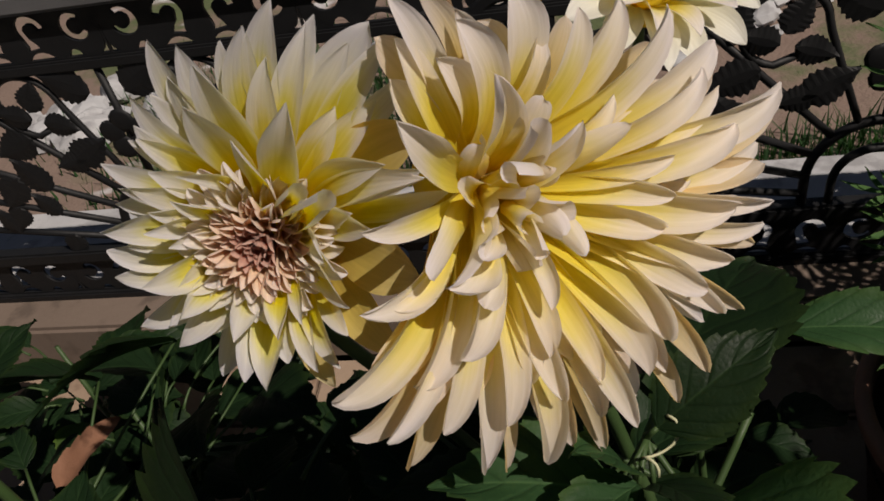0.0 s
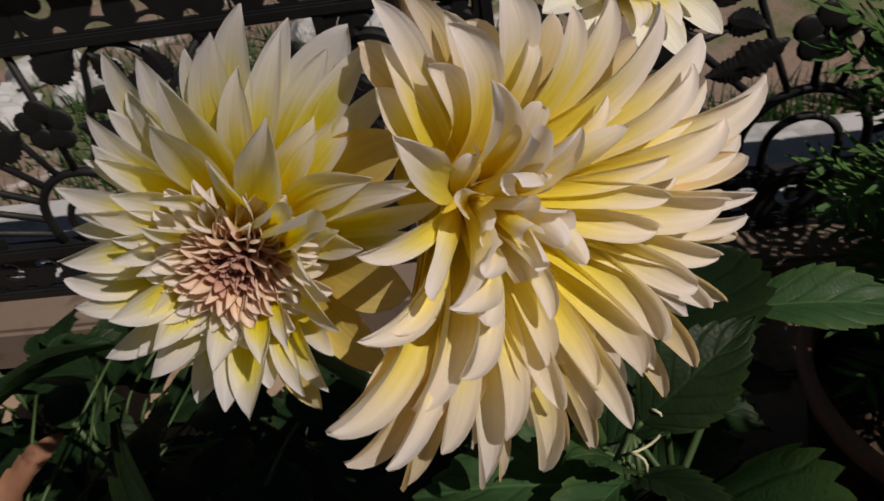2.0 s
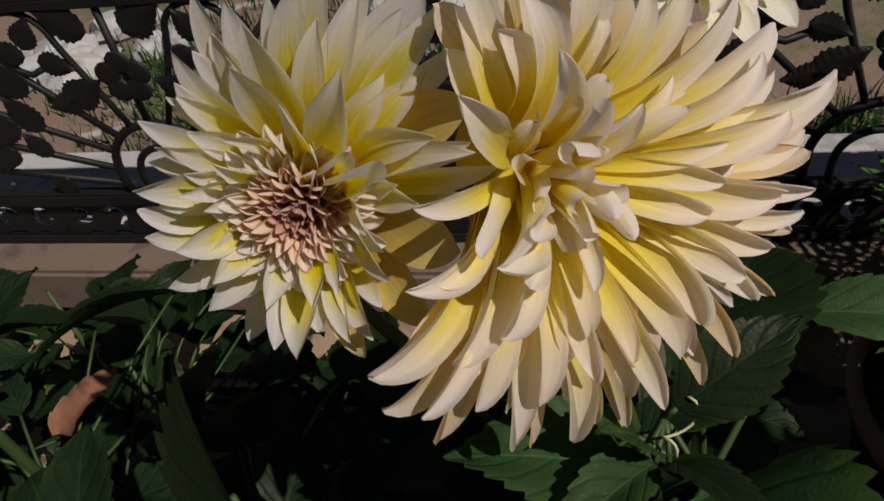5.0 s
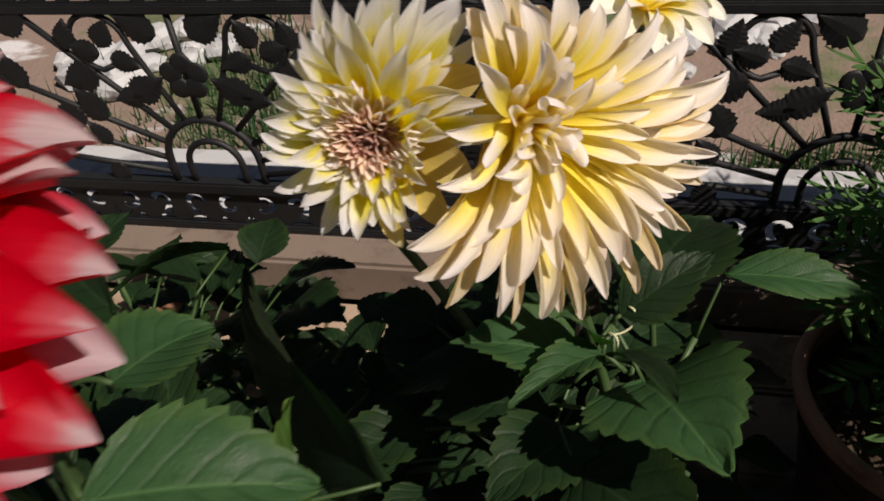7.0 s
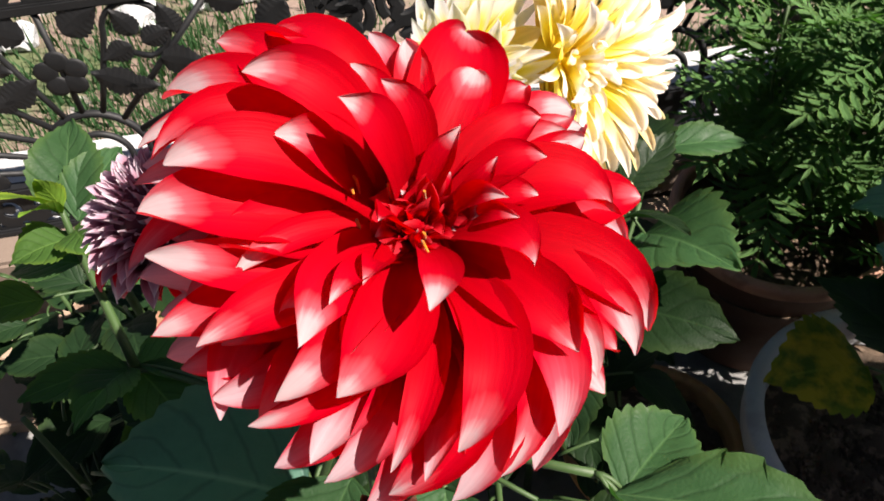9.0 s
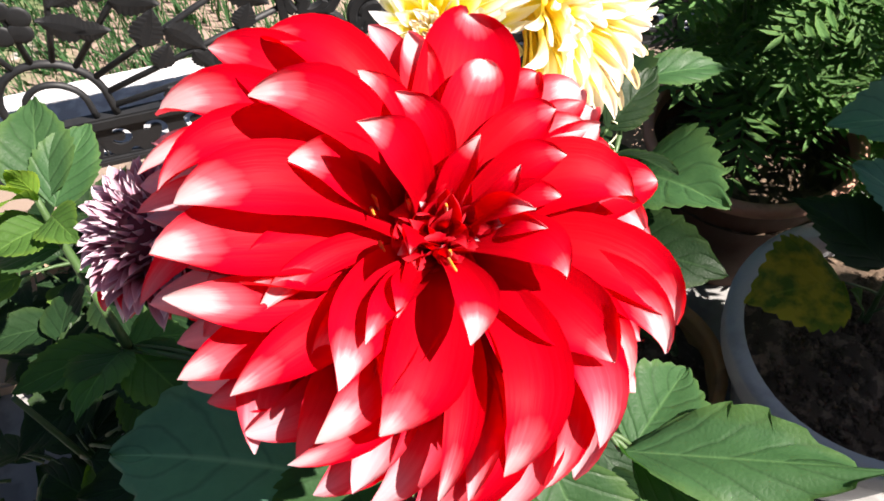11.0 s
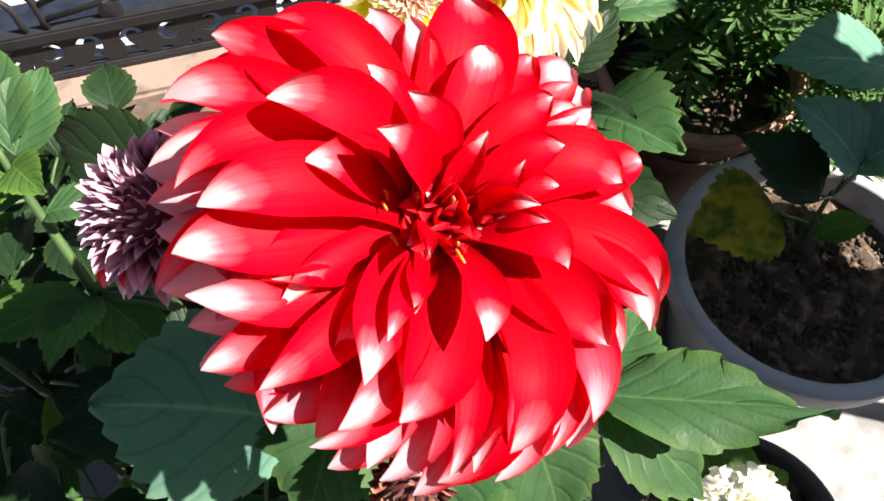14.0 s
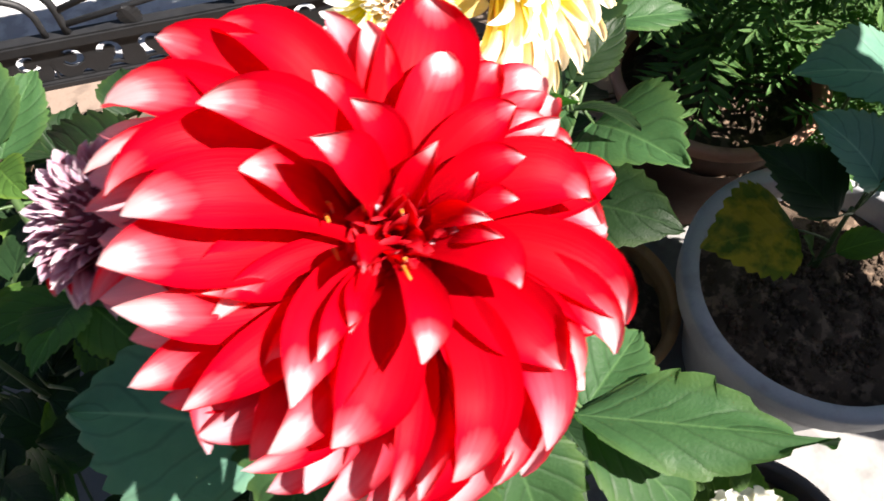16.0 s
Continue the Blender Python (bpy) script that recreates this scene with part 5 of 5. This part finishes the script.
# ---- undergrowth: leaves below the blooms, shade put into their dark colour ----
rng = random.Random(9)
for k, (cx, cy, n, z0, z1, spread, lab) in enumerate(((-0.01, 0.28, 44, 0.30, 0.64, 0.13, "low dark dahlia plant under the cream bloom"), (-0.25, 0.28, 44, 0.28, 0.54, 0.16, "low dark dahlia plant in shade near the ledge"),
                                                       (-0.30, 0.08, 30, 0.30, 0.66, 0.12, "low dark dahlia plant below the red bloom"), (-0.56, 0.24, 40, 0.28, 0.58, 0.17, "low green dahlia plant near the ledge"), (-0.47, 0.08, 26, 0.25, 0.50, 0.12, "low leafy plant beside the dark pot"), (-0.20, 0.52, 44, 0.08, 0.30, 0.17, "low dark dahlia plant in front of the ledge"), (-0.50, 0.56, 44, 0.10, 0.36, 0.18, "low dark dahlia plant in front of the ledge"), (0.12, 0.50, 36, 0.08, 0.32, 0.15, "low dark dahlia plant in front of the ledge"), (-0.12, 0.10, 26, 0.20, 0.50, 0.12, "low dark dahlia plant between the pots"), (-0.68, 0.72, 34, 0.12, 0.33, 0.13, "low dark dahlia plant against the ledge"))):
    bush = thing("dahlia_plant", lab, "plant", pose(0, 0, 0), "low dahlia plants")
    tube("stem", [(cx, cy, 0.0), (cx + 0.01, cy, z0), (cx, cy + 0.01, z1)], [0.007, 0.005, 0.003], STEM, bush)
    for i in range(n * 4 // 3):
        z, a = z0 + (z1 - z0) * rng.random(), rng.uniform(0, 6.283)
        r = spread * math.sqrt(rng.random())
        b = Vector((cx + r * math.cos(a), cy + r * math.sin(a), z))
        ln = rng.uniform(0.06, 0.12)
        a += rng.uniform(-0.7, 0.7)
        t = b + Vector((math.cos(a), math.sin(a), rng.uniform(-0.5, 0.25))) * ln
        if (b.lerp(t, 0.5) - GAP).length < 0.095:
            continue
        leaf(bush, b, t, ln * rng.uniform(0.5, 0.75), LEAF_FRESH if rng.random() < 0.03 else LEAF_MID if k == 4 else LEAF_SHADED, up=(rng.uniform(-0.4, 0.2), rng.uniform(-0.3, 0.3), 1.0), seed=200 + 60 * k + i, stalk=b.lerp(Vector((cx, cy, z - 0.03)), 0.4), nu=18, nv=6)

DRY_LEAF = stone_material("dry_leaf", (0.17, 0.075, 0.042), (0.25, 0.125, 0.075), 40.0, 0.8, 0.001, (0.11, 0.05, 0.028))
dry = thing("dry_leaf", "curled brown dry leaf caught in the undergrowth", "leaf", pose(0, 0, 0))
leaf(dry, (-0.450, 0.387, 0.490), (-0.392, 0.428, 0.530), 0.034, DRY_LEAF, up=(-0.2, -0.6, 0.8), seed=401, fold=0.5, droop=0.12, wave=0.09, teeth=5, nu=20, nv=6, name="blade")

# ---- plants in the grey pot ----
pot_plant = thing("dahlia_seedling", "young dahlia plant with one yellowing leaf in the grey pot", "plant", pose(0, 0, 0))
root = Vector((0.47, 0.13, 0.228))
tube("stem", bend(root, (0.44, 0.13, 0.42), 0, 5), [0.005, 0.0045, 0.004, 0.004, 0.0035, 0.003], STEM, pot_plant)
for b, t, w, kw in (((0.389, 0.148, 0.37), (0.262, 0.172, 0.36), 0.135, dict(material=LEAF_TIRED, seed=41, roll=-8)), ((0.400, 0.118, 0.44), (0.345, 0.242, 0.46), 0.105, dict(seed=42)), ((0.47, 0.135, 0.45), (0.415, 0.235, 0.50), 0.11, dict(seed=43, material=LEAF_BLUE)),
                    ((0.46, 0.14, 0.44), (0.56, 0.20, 0.47), 0.12, dict(seed=44, material=LEAF_BLUE)), ((0.585, 0.235, 0.485), (0.425, 0.300, 0.500), 0.130, dict(seed=45, material=LEAF_BLUE)), ((0.47, 0.12, 0.30), (0.54, 0.10, 0.33), 0.05, dict(seed=46, material=LEAF_FRESH)), ((0.44, 0.135, 0.30), (0.42, 0.15, 0.33), 0.035, dict(seed=47, material=LEAF_FRESH)), ((0.48, 0.14, 0.46), (0.58, 0.12, 0.50), 0.10, dict(seed=48, material=LEAF_BLUE))):
    leaf(pot_plant, b, t, w, stalk=(0.45, 0.13, b[2] - 0.04), **kw)


# ---- marigolds ----
def fern_leaf_mesh(length, pairs, seed):
    """A feathery leaf: a thin rachis with lance-shaped toothed leaflets."""
    rng = random.Random(seed)
    verts, faces, uvs = [], [], []

    def blade(o, d, ln, w, lift):
        d = Vector(d).normalized()
        s = Vector((0, 0, 1)).cross(d).normalized()
        k = len(verts)
        for u, ww in ((0.0, 0.15), (0.3, 0.9), (0.6, 0.85), (1.0, 0.0)):
            c = o + d * ln * u + Vector((0, 0, lift * ln * u * (1 - 0.9 * u)))
            for v in (-1, 0, 1):
                verts.append(c + s * v * w * ww / 2 + Vector((0, 0, 0.12 * abs(v) * w)))
                uvs.append((u, 0.5 + 0.5 * v))
        for i in range(3):
            for j in range(2):
                faces.append((k + i * 3 + j, k + i * 3 + j + 1, k + i * 3 + j + 4, k + i * 3 + j + 3))

    blade(Vector((0, 0, 0)), (0, 1, 0), length, 0.0025, -0.3)
    for i in range(pairs):
        u = 0.18 + 0.8 * i / (pairs - 1)
        o = Vector((0, length * u, -0.3 * length * u * (1 - 0.9 * u) * -1 * -1))
        ln = length * (0.42 - 0.22 * abs(u - 0.5)) * rng.uniform(0.85, 1.1)
        for s in (-1, 1):
            blade(o, (s, 0.75 + rng.uniform(-0.15, 0.15), rng.uniform(-0.1, 0.25)), ln, ln * 0.24, -0.25)
    blade(Vector((0, length, -0.03 * length)), (0, 1, -0.1), length * 0.3, length * 0.07, -0.2)
    me = bpy.data.meshes.new("leaf")
    me.from_pydata([tuple(v) for v in verts], [], faces)
    layer = me.uv_layers.new(name="UVMap")
    for loop in me.loops:
        layer.data[loop.index].uv = uvs[loop.vertex_index]
    me.materials.append(MARIGOLD_LEAF)
    return me


FERN = [fern_leaf_mesh(ln, n, i) for i, (ln, n) in enumerate(((0.11, 6), (0.13, 7), (0.09, 5), (0.12, 6)))]


def marigold(label, x, y, z0, z1, spread, n, seed):
    rng = random.Random(seed)
    plant = thing("marigold_plant", label, "plant", pose(x, y, 0))
    stems = []
    for k in range(6):
        a = k * 1.05 + rng.uniform(-0.3, 0.3)
        top = Vector((spread * 0.75 * math.cos(a), spread * 0.75 * math.sin(a), z1 - rng.uniform(0.0, 0.10)))
        pts = bend((0.02 * math.cos(a), 0.02 * math.sin(a), z0), top, 0.0, 6, (0.3 * spread * math.cos(a), 0.3 * spread * math.sin(a), 0))
        tube("stem", pts, [0.004, 0.0036, 0.0033, 0.003, 0.0027, 0.0024, 0.002], STEM, plant, sides=6)
        stems.append(pts)
    for i in range(n):
        pts = stems[i % 6]
        f = rng.uniform(0.05, 1.0) ** 0.8 * 5.99
        p = pts[int(f)].lerp(pts[int(f) + 1], f - int(f))
        a, e = rng.uniform(0, 6.283), rng.uniform(-0.35, 0.75)
        y_ = Vector((math.cos(a) * math.cos(e), math.sin(a) * math.cos(e), math.sin(e)))
        z_ = (Vector((0, 0, 1)) - y_ * y_.z).normalized()
        ob = new("leaf", FERN[i % 4])
        ob.parent = plant
        m = Matrix((y_.cross(z_), y_, z_)).transposed().to_4x4()
        m.translation = p
        ob.matrix_basis = m @ Matrix.Scale(rng.uniform(0.7, 1.25), 4)
    return plant


marigold("bushy marigold plant with feathery leaves in the terracotta pot", 0.56, 0.50, 0.25, 0.74, 0.17, 320, 3)
marigold("marigold plant with feathery leaves by the railing", 0.76, 0.66, 0.0, 0.80, 0.18, 110, 4)
marigold("low marigold plant with feathery leaves behind the grey pot", 0.72, 0.36, 0.0, 0.50, 0.16, 110, 8)
marigold("low marigold plant with feathery leaves beside the ledge", 0.86, 0.50, 0.0, 0.55, 0.16, 90, 9)


# ---- a tall unseen shrub beside the pots, added to shade the low leaves ----
shrub = thing("shrub", "unseen tall leafy shrub added to shade the pots and low leaves", "shrub", pose(1.0, -0.41, 0))
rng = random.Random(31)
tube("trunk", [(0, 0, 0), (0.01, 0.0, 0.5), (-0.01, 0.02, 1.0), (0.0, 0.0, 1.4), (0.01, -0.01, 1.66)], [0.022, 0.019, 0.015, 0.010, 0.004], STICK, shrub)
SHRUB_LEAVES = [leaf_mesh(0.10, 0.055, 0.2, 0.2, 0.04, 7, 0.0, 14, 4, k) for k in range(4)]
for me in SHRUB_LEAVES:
    me.materials.append(LEAF_SHADED)
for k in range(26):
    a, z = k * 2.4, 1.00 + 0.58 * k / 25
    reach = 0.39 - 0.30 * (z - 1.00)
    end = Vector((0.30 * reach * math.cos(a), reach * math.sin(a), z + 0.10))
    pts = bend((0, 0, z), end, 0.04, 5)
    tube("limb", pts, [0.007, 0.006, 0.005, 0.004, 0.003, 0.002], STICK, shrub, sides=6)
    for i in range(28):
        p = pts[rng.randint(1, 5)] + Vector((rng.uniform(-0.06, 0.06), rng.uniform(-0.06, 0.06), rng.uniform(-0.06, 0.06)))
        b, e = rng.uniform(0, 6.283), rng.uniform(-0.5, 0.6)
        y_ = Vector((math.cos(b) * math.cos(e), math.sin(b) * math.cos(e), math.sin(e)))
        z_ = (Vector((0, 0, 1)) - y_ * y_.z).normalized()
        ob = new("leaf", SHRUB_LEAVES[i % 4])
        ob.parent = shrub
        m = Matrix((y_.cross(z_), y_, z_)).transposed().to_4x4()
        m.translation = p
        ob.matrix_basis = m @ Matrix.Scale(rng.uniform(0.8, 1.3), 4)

# ---- small ivory flower in the low pot ----
ivory = thing("carnation_plant", "small plant with one ruffled ivory flower in the dark pot", "plant", pose(0, 0, 0))
heart = Vector((0.088, -0.172, 0.47))
bl = Bloom(ivory, flower_frame(heart, (-0.2, -0.1, 1), (0, 1, 0), 0.02), (0, 0, 1), 0.0, 0.012, IVORY_PETAL, "ruffled ivory flower", 17)
for n, r, h, w in ((20, 0.050, 0.002, 0.020), (18, 0.042, 0.010, 0.018), (15, 0.033, 0.017, 0.017), (12, 0.024, 0.022, 0.016), (9, 0.014, 0.026, 0.013)):
    bl.even(n, r, start=n * 7, h=h, width=w, material=IVORY_PETAL, rise=0.5, cup=(0.4, -0.4), blunt=1.2, flick=0.20, widest=0.8, pinch=0.30)
tube("stem", bend((0.088, -0.155, 0.44), (0.13, -0.18, 0.24), 0, 5), 0.003, STEM, ivory)
for i in range(9):
    a = i * 0.7
    b = Vector((0.088 + 0.03 * math.cos(a), -0.155 + 0.03 * math.sin(a), 0.43 - 0.01 * (i % 3)))
    leaf(ivory, b, b + Vector((math.cos(a), math.sin(a), 0.1)) * 0.045, 0.04, LEAF_FRESH, seed=300 + i, nu=16, nv=6)

# a pale curled tendril below the cream bloom
pts = [Vector((0.040, 0.215, 0.705)) + Vector((0.006 * math.cos(a) + 0.0022 * a, 0.003 * a - 0.006, 0.006 * math.sin(a) + 0.001 * a)) for a in (0.5 * k for k in range(18))]
tube("tendril", pts, [0.0008] * 18, TENDRIL, cream_plant, "pale curled tendril", sides=6)

# ---- stake ----
stake = thing("garden_stake", "thin brown wooden stake behind the blooms", "stake", pose(0, 0, 0))
tube("stick", [(0.005, 0.36, 0.0), (-0.005, 0.355, 0.45), (-0.028, 0.362, 0.86), (-0.034, 0.366, 1.10)], [0.0065, 0.006, 0.0058, 0.005], STICK, stake)

# ---- beyond the railing: rubble heaps and grass ----
def stone_mesh(seed):
    bm = bmesh.new()
    bmesh.ops.create_icosphere(bm, subdivisions=2, radius=1.0)
    for v in bm.verts:
        v.co *= 1 + 0.35 * noise.noise(v.co * 1.3 + Vector((seed * 5.0, 0, 0))) + 0.12 * noise.noise(v.co * 3.5 + Vector((0, seed * 3.0, 0)))
        v.co.z *= 0.65
    me = bpy.data.meshes.new("stone")
    bm.to_mesh(me)
    bm.free()
    me.materials.append(LIMEWASH)
    return me


STONES = [stone_mesh(k) for k in range(5)]
for x, y, n, sx, sy, lab in ((-1.25, 2.05, 26, 0.28, 0.22, "heap of pale lime rubble on the earth"), (0.62, 2.02, 22, 0.24, 0.16, "small heap of pale stones on the earth"), (-0.25, 2.15, 16, 0.30, 0.08, "row of pale stones along the path")):
    rng = random.Random(int(100 * (x + 3)))
    heap = thing("rubble_heap", lab, "rubble", pose(x, y, -0.03), "heaps of pale rubble")
    for i in range(n):
        s = rng.uniform(0.02, 0.075)
        ob = new("stone", STONES[i % 5])
        ob.parent = heap
        ob.matrix_basis = pose(rng.gauss(0, sx * 0.5), rng.gauss(0, sy * 0.5), s * 0.45, 0, 0, rng.uniform(0, 360)) @ Matrix.Scale(s, 4)


def grass(name, label, cx, cy, sx, sy, n, seed):
    rng = random.Random(seed)
    verts, faces, uvs = [], [], []
    for i in range(n):
        p = Vector((cx + rng.gauss(0, sx), cy + rng.gauss(0, sy), -0.03))
        a, h, w, lean = rng.uniform(0, 6.283), rng.uniform(0.03, 0.10), rng.uniform(0.002, 0.005), rng.uniform(0.1, 0.8)
        d, s = Vector((math.cos(a), math.sin(a), 0)), Vector((-math.sin(a), math.cos(a), 0))
        k = len(verts)
        for u in (0.0, 0.5, 1.0):
            c = p + Vector((0, 0, h * u)) + d * lean * h * u * u
            for v in (-1, 1):
                verts.append(c + s * v * w * (1 - 0.9 * u))
                uvs.append((u, 0.5 + 0.45 * v))
        faces += [(k, k + 1, k + 3, k + 2), (k + 2, k + 3, k + 5, k + 4)]
    me = bpy.data.meshes.new(name)
    me.from_pydata([tuple(v) for v in verts], [], faces)
    layer = me.uv_layers.new(name="UVMap")
    for loop in me.loops:
        layer.data[loop.index].uv = uvs[loop.vertex_index]
    return tagged(part(name, me, LEAF_MID), label, "grass", kind="stuff")


grass("grass", "short green grass growing beyond the railing", -0.55, 1.75, 0.30, 0.30, 2600, 1)
grass("grass", "short green grass at the foot of the ledge", 0.70, 1.36, 0.25, 0.05, 700, 2)
grass("grass", "short green grass at the foot of the ledge", -0.30, 1.40, 0.35, 0.06, 800, 3)
